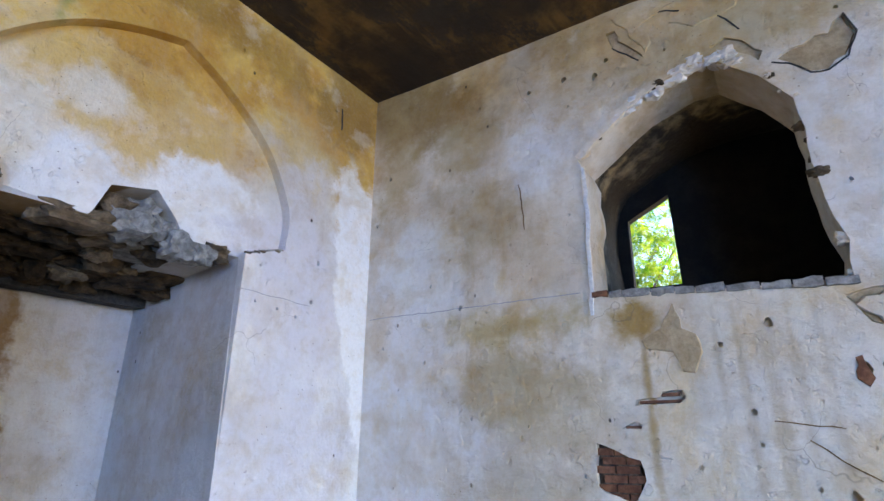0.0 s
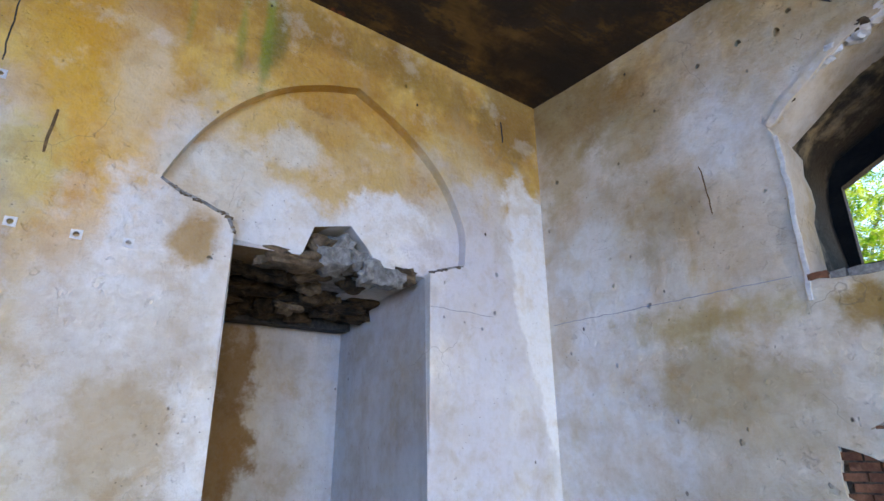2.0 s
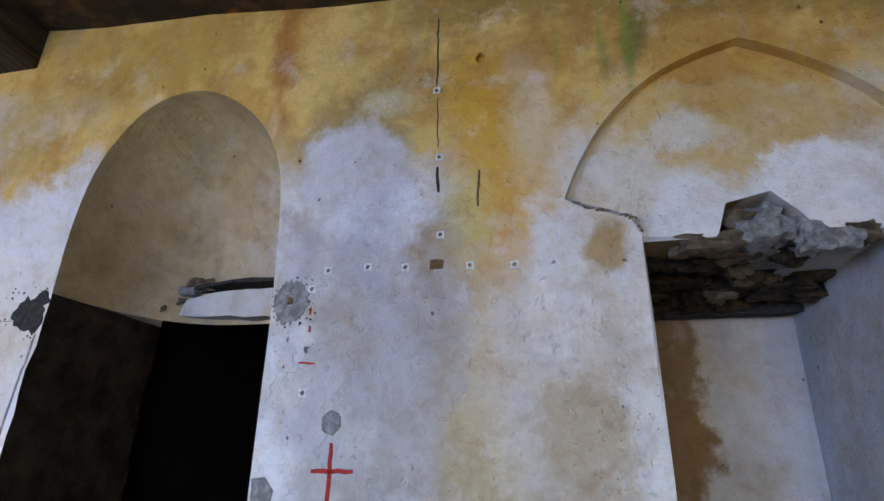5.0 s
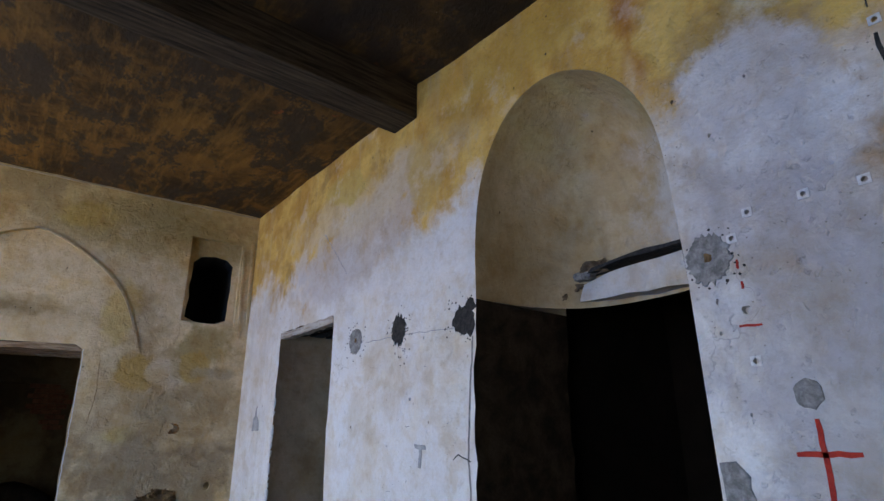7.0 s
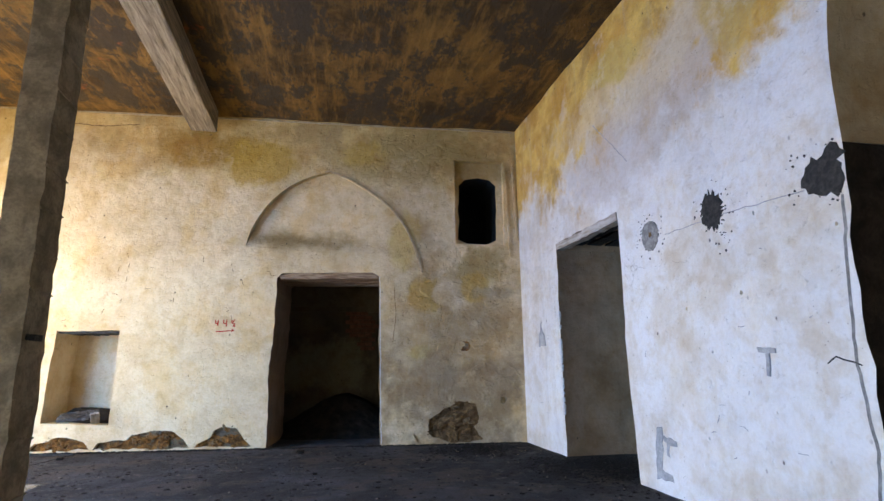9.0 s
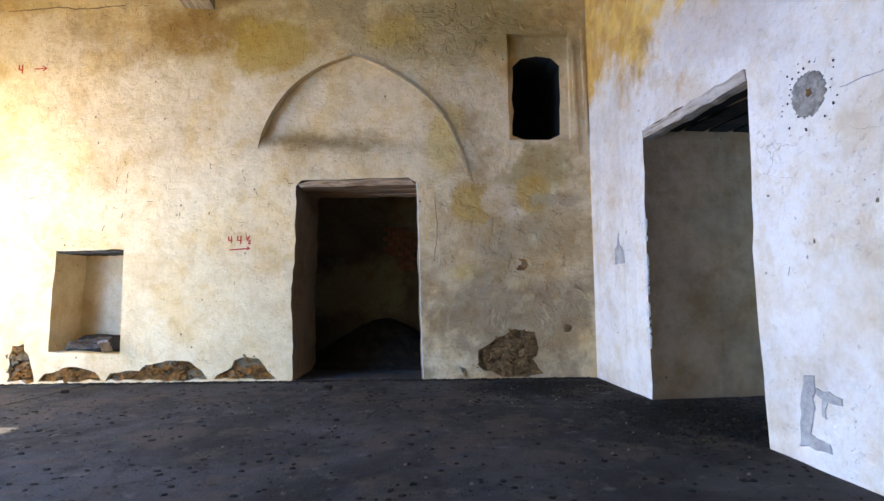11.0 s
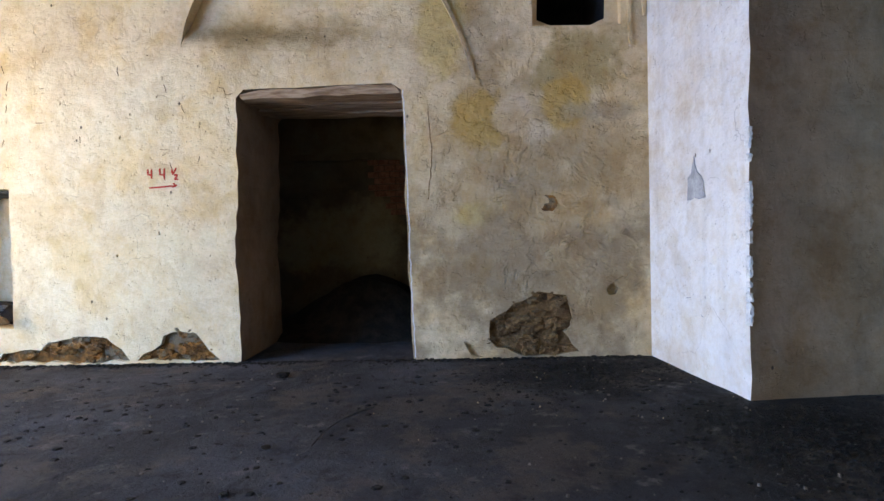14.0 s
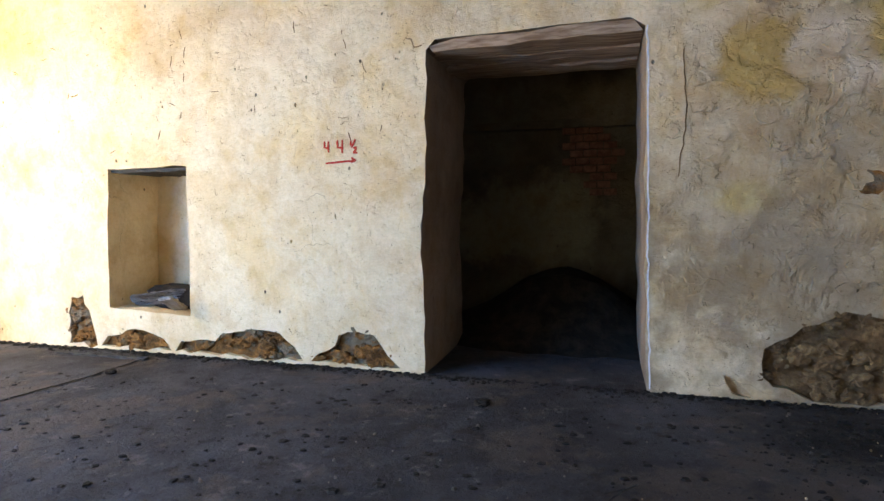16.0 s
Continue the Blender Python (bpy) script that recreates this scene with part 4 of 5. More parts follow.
def ceiling(name, ya, yb, label):
    bm = bmesh.new()
    nx, ny = 60, 60
    g = []
    for j in range(ny + 1):
        y = ya + (yb - ya) * j / ny
        row = []
        for i in range(nx + 1):
            x = -0.3 + 10.1 * i / nx
            p = Vector((x, y, 0))
            z = 4.68 + 0.03 * x if yb < 5 else 4.83 - 0.083 * (y - 4.45) + 0.012 * x
            row.append(bm.verts.new((x, y, z + 0.03 * noise.noise(p * 0.9) + 0.012 * noise.noise(p * 4))))
        g.append(row)
    for j in range(ny):
        for i in range(nx):
            bm.faces.new((g[j][i], g[j + 1][i], g[j + 1][i + 1], g[j][i + 1])).smooth = True
    top = [bm.verts.new((x, y, 5.3)) for x, y in ((-1.5, ya - (1.5 if yb < 5 else 0)), (9.9, ya - (1.5 if yb < 5 else 0)), (9.9, yb), (-1.5, yb))]
    bm.faces.new(top)
    return tagged(part(name, bm, M_CEIL), label, "ceiling", kind="structure")


ceiling("ceiling_south_bay", -1.6, 4.3, "rust-brown flaking ceiling with grey bare patches")
ceiling("ceiling_north_bay", 4.3, 13.4, "stained ceiling, its shade painted nearly black towards the corner")


def beam(name, lo, hi, material, label, seed):
    bm = bmesh.new()
    block(bm, lo, hi, bevel=0.018)
    return tagged(part(name, bm, material), label, "ceiling beam", "ceiling beams")


beam("ceiling_beam", (-0.05, 4.0, 4.42), (9.15, 4.42, 5.1), M_BEAM_X, "board-marked concrete beam carrying the roof, shade in its colour", 1)
beam("ceiling_beam", (4.5, -0.45, 4.50), (4.86, 3.99, 5.1), M_BEAM, "board-marked concrete cross beam under the rust-brown ceiling", 2)
post = group_of("concrete_post", "rough board-marked concrete post standing on the floor", "post", at=(4.51, 4.22, 0))
bm = bmesh.new()
q = random.Random(5)
for k in range(60):
    z0 = 4.42 * k / 60
    ring = [(4.405, 4.09), (4.59, 4.09), (4.59, 4.35), (4.405, 4.35)]
    vs = [bm.verts.new((x + q.gauss(0, 0.003) - 4.51, y + q.gauss(0, 0.003) - 4.22, z0 if k < 59 else 4.415)) for x, y in ring]
    if k:
        band(bm, last, vs)
    last = vs
part("shaft", bm, M_POST, post)

# ---- things: lintels, scars, marks, debris ----


def slab(name, fr, poly, out, material, parent=None, label="", base=0.0):
    """A thin ragged piece standing proud of a wall by out, its rim sloped."""
    bm = bmesh.new()
    cs, cz = sum(p[0] for p in poly) / len(poly), sum(p[1] for p in poly) / len(poly)
    a = [bm.verts.new(fr(s, z, base + 0.001)) for s, z in poly]
    b = [bm.verts.new(fr(cs + (s - cs) * 0.96, cz + (z - cz) * 0.96, base - out)) for s, z in poly]
    band(bm, a, b)
    bm.faces.new(b)
    return part(name, bm, material, parent, label)


def stroke(bm, fr, pts, width, out=0.004, base=0.0):
    """A brush stroke on a wall: a thin raised ribbon along points in s and z."""
    pts = [Vector(p) for p in pts]
    rows = []
    for i, p in enumerate(pts):
        t = (pts[min(i + 1, len(pts) - 1)] - pts[max(i - 1, 0)]).normalized()
        n = Vector((-t.y, t.x)) * width / 2
        w = 0.75 if i in (0, len(pts) - 1) else 1.0
        rows.append([bm.verts.new(fr(q.x, q.y, base - o)) for q, o in ((p + n * w, -0.001), (p + n * w * 0.9, out), (p - n * w * 0.9, out), (p - n * w, -0.001))])
    for a, b in zip(rows[:-1], rows[1:]):
        for k in range(3):
            bm.faces.new((a[k], b[k], b[k + 1], a[k + 1]))
    bm.faces.new(rows[0])
    bm.faces.new(rows[-1][::-1])


def wander(a, b, n, amp, seed):
    q = random.Random(seed)
    a, b = Vector(a), Vector(b)
    side = Vector((-(b - a).y, (b - a).x)).normalized()
    return [tuple(a.lerp(b, i / n) + side * (q.gauss(0, amp) if 0 < i < n else 0)) for i in range(n + 1)]


def crack(name, fr, pts, width, seed, material, label):
    bm = bmesh.new()
    line = []
    for i, (a, b) in enumerate(zip(pts[:-1], pts[1:])):
        line += wander(a, b, max(2, int((Vector(b) - Vector(a)).length / 0.05)), 0.0035, seed + i)[:-1]
    stroke(bm, fr, line + [pts[-1]], width, 0.0025)
    return tagged(part(name, bm, material), label, "crack", "wall cracks", kind="structure")


def rock(name, at, size, seed, material, parent=None, rough=0.3):
    bm = bmesh.new()
    bmesh.ops.create_icosphere(bm, subdivisions=3, radius=1.0)
    off = Vector((seed * 3.7, seed * 1.3, seed * 2.1))
    for v in bm.verts:
        d = v.co.normalized()
        box = d / max(abs(d.x), abs(d.y), abs(d.z)) ** 0.6
        v.co = box * (0.8 + rough * noise.noise(d * 1.6 + off) + 0.4 * rough * noise.noise(d * 5 + off))
        v.co = Vector((v.co.x * size[0], v.co.y * size[1], v.co.z * size[2])) + Vector(at)
    return part(name, bm, material, parent)


def board(name, lo, hi, material, parent=None, label="", turn=None, at=None, seed=0, worn=0.004):
    """A sawn board with uneven long edges."""
    bm = bmesh.new()
    q = random.Random(seed)
    size = [hi[i] - lo[i] for i in range(3)]
    ax = size.index(max(size))
    o = [i for i in range(3) if i != ax]
    n = 14
    last = None
    for k in range(n + 1):
        ring = []
        for u, v in ((0, 0), (1, 0), (1, 1), (0, 1)):
            p = [0, 0, 0]
            p[ax] = lo[ax] + size[ax] * k / n
            p[o[0]] = lo[o[0]] + size[o[0]] * u + q.gauss(0, worn)
            p[o[1]] = lo[o[1]] + size[o[1]] * v + q.gauss(0, worn)
            ring.append(bm.verts.new(p))
        if last:
            band(bm, last, ring)
        else:
            bm.faces.new(ring)
        last = ring
    bm.faces.new(last[::-1])
    if turn is not None:
        bmesh.ops.transform(bm, matrix=pose(*at, *turn), verts=bm.verts)
    return part(name, bm, material, parent, label)


# broken lintel of the niche
lintel = group_of("broken_lintel", "crumbling rubble lintel with a torn beam socket, shade painted inside", "lintel", at=A(10.0, 2.4, 0.5))
shift = -Vector(lintel.location)
q = random.Random(12)
for i in range(46):
    s, d = q.uniform(9.42, 10.6), q.uniform(0.12, 1.5)
    w = q.uniform(0.07, 0.2)
    z = 2.47 - 0.07 * (d > 0.9) + q.uniform(-0.03, 0.03)
    # Stones deeper than 0.3 mostly take the darkened rubble colour.
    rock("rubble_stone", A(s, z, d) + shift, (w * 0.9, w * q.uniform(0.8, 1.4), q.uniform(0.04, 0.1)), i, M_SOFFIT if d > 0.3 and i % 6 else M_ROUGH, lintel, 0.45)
for i, (s, z, d, w) in enumerate([(9.93, 2.60, 0.22, 0.10), (10.08, 2.62, 0.24, 0.12), (10.18, 2.53, 0.2, 0.11), (10.3, 2.44, 0.14, 0.12), (10.42, 2.42, 0.12, 0.1), (10.0, 2.5, 0.18, 0.13)]):
    rock("plaster_lump", A(s, z, d) + shift, (w * 1.1, w, w * 0.8), 80 + i, M_CEMENT if i != 0 else M_ROUGH, lintel, 0.4)
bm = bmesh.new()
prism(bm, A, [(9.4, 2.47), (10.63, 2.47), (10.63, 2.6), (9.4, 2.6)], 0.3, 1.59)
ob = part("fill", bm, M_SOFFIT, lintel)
ob.location = shift
bm = bmesh.new()
prism(bm, A, [(9.78, 2.45), (10.32, 2.45), (10.25, 2.62), (10.1, 2.76), (9.83, 2.7)], 0.34, 0.7)
ob = part("socket_back", bm, M_CEMENT, lintel)
ob.location = shift
for i, z in enumerate((2.31,)):
    board("timber", tuple(A(9.38, z, 1.5) + shift), tuple(A(10.64, z + 0.1, 1.35) + shift), M_SOOT, lintel, seed=4)

# back lintel, shelf and edge scars of the wide doorway
dl = group_of("door_lintel", "whitewashed lintel with a split timber over a dark doorway", "lintel", at=A(6.3, 2.4, 1.1))
shift = -Vector(dl.location)
bm = bmesh.new()
prism(bm, A, ragged([(5.56, 2.36), (7.04, 2.31), (7.04, 2.52), (6.5, 2.58), (5.9, 2.56), (5.62, 2.5)], 0.15, 0.006, 5), 0.98, 1.16)
part("whitewashed_face", bm, M_NICHE, dl).location = shift
bm = bmesh.new()
prism(bm, A, ragged([(5.7, 2.58), (6.1, 2.63), (6.6, 2.63), (7.04, 2.57), (7.04, 2.59), (6.6, 2.655), (6.1, 2.655), (5.75, 2.62)], 0.15, 0.006, 6), 0.93, 1.15)
part("timber", bm, M_SOOT, dl).location = shift
for i, (s, z, d, w) in enumerate([(5.62, 2.58, 1.0, 0.1), (5.72, 2.64, 1.0, 0.11), (5.5, 2.48, 1.0, 0.09), (5.42, 2.4, 0.9, 0.07)]):
    rock("plaster_lump", A(s, z, d) + shift, (w * 0.7, w * 1.4, w * 0.6), 40 + i, M_ROUGH if i else M_CEMENT, dl, 0.4)
# Closing strip in the room's near black, darkness in its colour.
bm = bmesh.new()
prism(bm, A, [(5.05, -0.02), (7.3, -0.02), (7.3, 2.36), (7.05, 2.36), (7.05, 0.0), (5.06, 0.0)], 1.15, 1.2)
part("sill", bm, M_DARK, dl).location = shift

# narrow doorway lintel
d2 = group_of("wooden_lintel", "weathered grey timber lintel over a narrow doorway", "lintel", at=A(2.1, 2.5, 0.1))
shift = -Vector(d2.location)
board("front_board", tuple(A(1.33, 2.48, 0.10) + shift), tuple(A(2.82, 2.565, -0.012) + shift), M_WOODY, d2, "pale split front board", seed=3, worn=0.006)
# Soffit beams blackened for the shade under the lintel.
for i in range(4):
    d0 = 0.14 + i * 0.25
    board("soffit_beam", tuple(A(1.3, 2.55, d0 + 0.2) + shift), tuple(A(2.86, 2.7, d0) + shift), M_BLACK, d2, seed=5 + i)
# end doorway lintel
db = group_of("wooden_lintel", "splintered brown timber lintel over the end doorway", "lintel", at=B(2.85, 2.35, 0.3))
for i in range(6):
    lo, hi = (2.12, 3.52)
    bm = bmesh.new()
    prism(bm, B, ragged([(lo, 2.335), (hi, 2.325), (hi + 0.03, 2.37), (hi - 0.15, 2.405), (3.0, 2.40), (2.5, 2.415), (lo + 0.06, 2.41)] if i == 0 else [(lo, 2.33 + 0.02 * (i % 2)), (hi + 0.06, 2.33 + 0.015 * (i % 3)), (hi + 0.06, 2.45), (lo, 2.45)], 0.16, 0.006, 60 + i), 0.012 + 0.17 * i, 0.165 + 0.17 * i)
    part("plank", bm, M_WOOD, db).location = -Vector(db.location)

# bricks showing in the window wall
patch = group_of("bricks_in_wall", "exposed thin red bricks where the plaster has fallen", "bricks", at=C(1.85, 1.17))
shift = -Vector(patch.location)
z, row = 1.02, 0
while z < 1.32:
    s = 1.62 + (0.07 if row % 2 else 0.0)
    while s < 2.0:
        w = 0.125
        if inside((s + w / 2, z + 0.02), [(1.69, 1.34), (1.99, 1.25), (2.0, 1.12), (1.92, 0.99), (1.69, 1.06)]):
            bm = bmesh.new()
            prism(bm, C, [(max(s, 1.715), z), (min(s + w, 1.975), z), (min(s + w, 1.975), z + 0.038), (max(s, 1.715), z + 0.038)], 0.012 + RND.uniform(0, 0.012), 0.05)
            part("brick", bm, M_BRICK, patch).location = shift
        s += w + 0.008
    z += 0.047
    row += 1
bm = bmesh.new()
prism(bm, C, [(1.70, 1.0), (1.99, 1.0), (1.99, 1.33), (1.70, 1.33)], 0.044, 0.052)
part("mortar", bm, M_MORTAR, patch).location = shift
for s0, s1, z0, z1 in ((2.0, 2.2, 1.56, 1.578), (1.99, 2.22, 1.525, 1.54), (1.9, 1.98, 1.395, 1.41)):
    bm = bmesh.new()
    prism(bm, C, [(s0, z0), (s1, z0), (s1, z1), (s0, z1)], 0.012, 0.05)
    tagged(part("slot_brick", bm, M_BRICK), "thin brick edge inside a slot cut in plaster", "brick")
# broken window sill and jamb
sill = group_of("window_sill", "broken brick and mortar sill of the arched window", "sill", at=C(2.4, 2.1))
shift = -Vector(sill.location)
q = random.Random(3)
s = 1.785
while s < 3.02:
    w = q.uniform(0.07, 0.17)
    z = 2.185 - (s - 1.77) * 0.084
    bm = bmesh.new()
    prism(bm, C, ragged([(s, z - 0.03), (s + w, z - 0.035), (s + w, z + q.uniform(0.0, 0.012)), (s, z + q.uniform(0.0, 0.012))], 0.04, 0.004, int(s * 100)), -q.uniform(0.006, 0.025), 0.40)
    part("brick" if q.random() < 0.4 else "mortar_piece", bm, M_BRICK if q.random() < 0.3 else M_CEMENT, sill).location = shift
    s += w + 0.008
jamb = group_of("window_surround", "raised white plaster edge round the broken window", "window surround", at=C(1.78, 2.6))
shift = -Vector(jamb.location)
for i, line in enumerate([[(1.775, 2.05), (1.79, 2.4), (1.805, 2.75), (1.80, 3.05)], [(1.77, 3.13), (1.93, 3.27), (2.12, 3.42), (2.34, 3.54)]]):
    bm = bmesh.new()
    pts = [p for a, b, k in zip(line[:-1], line[1:], range(9)) for p in wander(a, b, 5, 0.004, i * 9 + k)[:-1]] + [line[-1]]
    stroke(bm, C, pts, 0.026 if i == 0 else 0.06, 0.014)
    part("edge", bm, M_PALE if i == 0 else M_C, jamb).location = shift
for i, (s, z, r) in enumerate([(1.77, 2.1, 0.06), (2.42, 3.56, 0.09), (2.55, 3.62, 0.1), (2.72, 3.6, 0.1), (2.3, 3.5, 0.07), (3.08, 2.3, 0.05), (3.1, 2.12, 0.045)]):
    rock("lump", C(s, z, 0.05) + shift, (r, 0.055, r * 0.8), 20 + i, M_C, jamb, 0.4)
q = random.Random(13)
line = [(1.77, 3.13), (1.93, 3.27), (2.12, 3.42), (2.34, 3.53), (2.55, 3.6), (2.74, 3.54), (2.9, 3.38), (3.03, 3.16), (3.05, 2.8), (3.07, 2.4)]
for a, b in zip(line[:-1], line[1:]):
    for k in range(4):
        c = Vector(a).lerp(Vector(b), q.random())
        w = q.uniform(0.018, 0.05) * (1.3 if 2.1 < c.x < 2.8 else 0.8)
        rock("lump", C(c.x + q.gauss(0, 0.012), c.y + q.uniform(-0.01, 0.03), q.uniform(0.0, 0.05)) + shift, (w * 1.3, 0.03, w * 0.7), int(c.x * 997), M_C if q.random() < 0.7 else M_ROUGH, jamb, 0.45)
# rough undercoat showing where the top coat has broken away
for i, p in enumerate(BROKEN):
    cs, cz = sum(c[0] for c in p) / len(p), sum(c[1] for c in p) / len(p)
    tagged(slab("undercoat", C, [(cs + (s - cs) * 0.97, cz + (z - cz) * 0.97) for s, z in p], 0.004, M_BEIGE, base=0.020), "rough beige undercoat in a break of the plaster", "plaster", "broken plaster")
for i, line in enumerate([[(2.96, 3.42), (3.04, 3.38), (3.13, 3.28), (3.21, 3.265), (3.31, 3.32), (3.375, 3.46), (3.34, 3.6)], [(2.15, 4.08), (2.45, 4.06), (2.71, 3.93), (2.84, 3.72)], [(2.24, 3.74), (2.17, 3.82), (2.08, 3.91)]]):
    crack("trim_crack", C, line, 0.011, 120 + 9 * i, M_SOOT, "dark broken edge of flaking plaster")
# fallen and loose plaster on the window wall
for i, (poly, m) in enumerate([
    ([(2.23, 2.07), (2.15, 1.93), (2.04, 1.87), (2.06, 1.82), (2.2, 1.79), (2.24, 1.68), (2.30, 1.67), (2.35, 1.78), (2.33, 1.88), (2.26, 1.92)], M_BEIGE),
    ([(2.1, 4.15), (2.2, 3.95), (2.29, 3.78), (2.33, 3.84), (2.25, 4.0), (2.5, 4.1), (2.3, 4.18)], M_C),
    ([(2.45, 3.95), (2.6, 3.85), (2.85, 3.9), (2.9, 4.05), (2.6, 4.08)], M_C),
    ([(3.05, 1.95), (3.2, 1.8), (3.5, 1.75), (3.6, 1.9), (3.4, 2.0), (3.2, 2.02)], M_C)]):
    tagged(slab("plaster_flake", C, ragged(poly, 0.05, 0.008, 70 + i), 0.009, m), "loose grey plaster flake on a stained wall", "plaster", "plaster flakes")
tagged(slab("brick_chip", C, ragged([(3.0, 1.70), (3.03, 1.71), (3.06, 1.60), (3.03, 1.56), (2.99, 1.6)], 0.03, 0.004, 5), 0.006, M_BRICK), "red brick showing through a chip", "brick")

# scars along the long wall
for i, (poly, m, label) in enumerate([
    (blob(3.35, 2.20, 0.13, 60, 1, 1.05, 0.1), M_CEMENT, "grey cement ring round a drilled hole"),
    (blob(4.17, 2.20, 0.115, 60, 2, 1.25, 0.2), M_SOOT, "black tar splash round a drilled hole"),
    ([(5.0, 2.2), (4.96, 2.12), (5.04, 2.06), (5.12, 2.02), (5.225, 2.03), (5.24, 2.15), (5.25, 2.27), (5.2, 2.33), (5.14, 2.27), (5.06, 2.29)], M_SOOT, "black crust on a broken door edge"),
    (blob(7.17, 2.16, 0.125, 60, 4, 1.15, 0.12), M_CEMENT, "grey cement ring beside a doorway"),
    (blob(7.515, 1.42, 0.062, 16, 5, 1.15, 0.12), M_CEMENT, "small grey cement dab above a red cross"),
    ([(7.055, 1.11), (7.14, 1.12), (7.2, 1.05), (7.2, 0.7), (7.17, 0.45), (7.06, 0.42)], M_CEMENT, "grey cement repair at a door edge"),
    ([(0.70, 1.62), (0.74, 1.5), (0.82, 1.42), (0.84, 1.31), (0.60, 1.30), (0.61, 1.47), (0.66, 1.5)], M_SMEAR, "bottle-shaped grey smear on white plaster"),
    ([(3.19, 0.53), (3.27, 0.54), (3.25, 0.31), (3.22, 0.19), (3.36, 0.16), (3.37, 0.11), (3.19, 0.11), (3.13, 0.09), (3.15, 0.34)], M_SMEAR, "grey bracket-shaped smear near the floor"),
    ([(3.28, 0.47), (3.46, 0.44), (3.46, 0.40), (3.36, 0.40), (3.34, 0.3), (3.31, 0.31), (3.32, 0.41), (3.28, 0.43)], M_SMEAR, "grey smear branch near the floor"),
    ([(4.44, 1.175), (4.60, 1.16), (4.60, 1.13), (4.545, 1.13), (4.53, 0.98), (4.50, 0.98), (4.51, 1.13), (4.45, 1.14)], M_SMEAR, "small T-shaped grey scrape on plaster"),
    ([(8.085, 2.395), (8.175, 2.39), (8.17, 2.335), (8.085, 2.33)], M_STONE, "rust-red block set in a line of dots"),
]):
    tagged(slab("wall_patch", A, ragged(poly, 0.03 if i < 4 else 0.045, 0.014 if i < 4 else 0.007, 90 + i), 0.007, m), label, "wall patch", "wall patches")
# Brown knobs stand in for drilled holes that the cement rings cover.
for s, z, r in ((3.36, 2.205, 0.03), (7.17, 2.165, 0.03)):
    rock("hole_knob", A(s, z, -0.002), (0.012, r, r), int(s * 9), M_STONE, None, 0.4)
    tagged(scene.collection.objects[-1], "brown knob in place of the hole in a cement ring", "plug", "hole plugs")
q = random.Random(8)
for cs, cz, r0, r1, k, down in ((4.17, 2.2, 0.12, 0.24, 26, 0.0), (4.25, 1.95, 0.02, 0.10, 16, 0.7), (3.35, 2.2, 0.14, 0.23, 26, 0.0), (5.08, 2.18, 0.14, 0.25, 22, 0.0), (7.165, 2.16, 0.13, 0.2, 22, 0)):
    bm = bmesh.new()
    for i in range(k):
        a, r = q.uniform(0, 6.28), q.uniform(r0, r1)
        s, z, w = cs + r * math.cos(a), cz + r * math.sin(a) * (1 + 2 * down), q.uniform(0.003, 0.009)
        if s < 5.24 or s > 7.06:
            p = blob(s, z, w, 7, i, 1.0, 0.4)
            vs = [bm.verts.new(A(x, y, -0.004)) for x, y in p]
            bm.faces.new(vs)
            band(bm, vs, [bm.verts.new(A(x, y, 0.002)) for x, y in p])
    tagged(part("tar_spatter", bm, M_SOOT), "black tar spatter on white plaster", "spatter", kind="stuff")
for i, (s, z) in enumerate([(7.41, 2.36), (7.68, 2.37), (7.93, 2.355), (8.34, 2.345), (8.61, 2.335), (8.84, 2.335), (8.13, 3.12), (8.10, 3.66), (8.15, 2.56), (7.31, 2.24), (7.32, 1.59)]):
    w = 0.026
    hole = [(s + 0.015 * math.cos(a), z + 0.015 * math.sin(a)) for a in (6.283 * k / 8 for k in range(8))]
    bm = bmesh.new()
    loops = sheet(bm, A, ragged([(s - w, z - w * 0.9), (s + w, z - w), (s + w, z + w), (s - w, z + w * 0.9)], 0.03, 0.004, i), [hole], -0.005)
    for lp in loops:
        band(bm, lp, [bm.verts.new(v.co + Vector((-0.006, 0, 0))) for v in lp])
    tagged(part("filler_patch", bm, M_PALE), "white filler square round a drilled hole", "filler patch", "filler patches")
crack("trim_crack", A, [(2.46, 3.67), (2.60, 3.52), (2.77, 3.35), (3.08, 3.01)], 0.007, 1, M_SMEAR, "fine crack in white plaster")
crack("trim_crack", A, [(3.57, 2.16), (4.02, 2.15), (4.39, 2.14), (4.98, 2.1)], 0.007, 11, M_SMEAR, "fine level crack in white plaster")
crack("trim_crack", A, [(10.67, 2.24), (11.21, 2.23)], 0.005, 21, M_SMEAR, "fine crack beside the niche")
crack("trim_crack", A, [(8.10, 4.3), (8.10, 3.7)], 0.012, 31, M_SOOT, "dark chased line down the wall")
crack("trim_crack", A, [(8.11, 3.6), (8.12, 3.2)], 0.008, 33, M_SOOT, "dark chased line down the wall")
crack("trim_crack", A, [(8.12, 3.05), (8.13, 2.86)], 0.022, 35, M_SOOT, "dark chased line down the wall")
crack("trim_crack", A, [(8.40, 3.0), (8.39, 2.74)], 0.016, 37, M_STONE, "brown run mark on ochre plaster")
crack("trim_crack", A, [(5.22, 2.0), (5.17, 1.5), (5.14, 1.05), (5.18, 0.6), (5.12, 0.2)], 0.02, 41, M_CEMENT, "long crack beside the broken door edge")
crack("trim_crack", A, [(5.17, 1.05), (5.02, 1.1), (4.96, 1.06)], 0.01, 47, M_SOOT, "short crack beside the broken door edge")
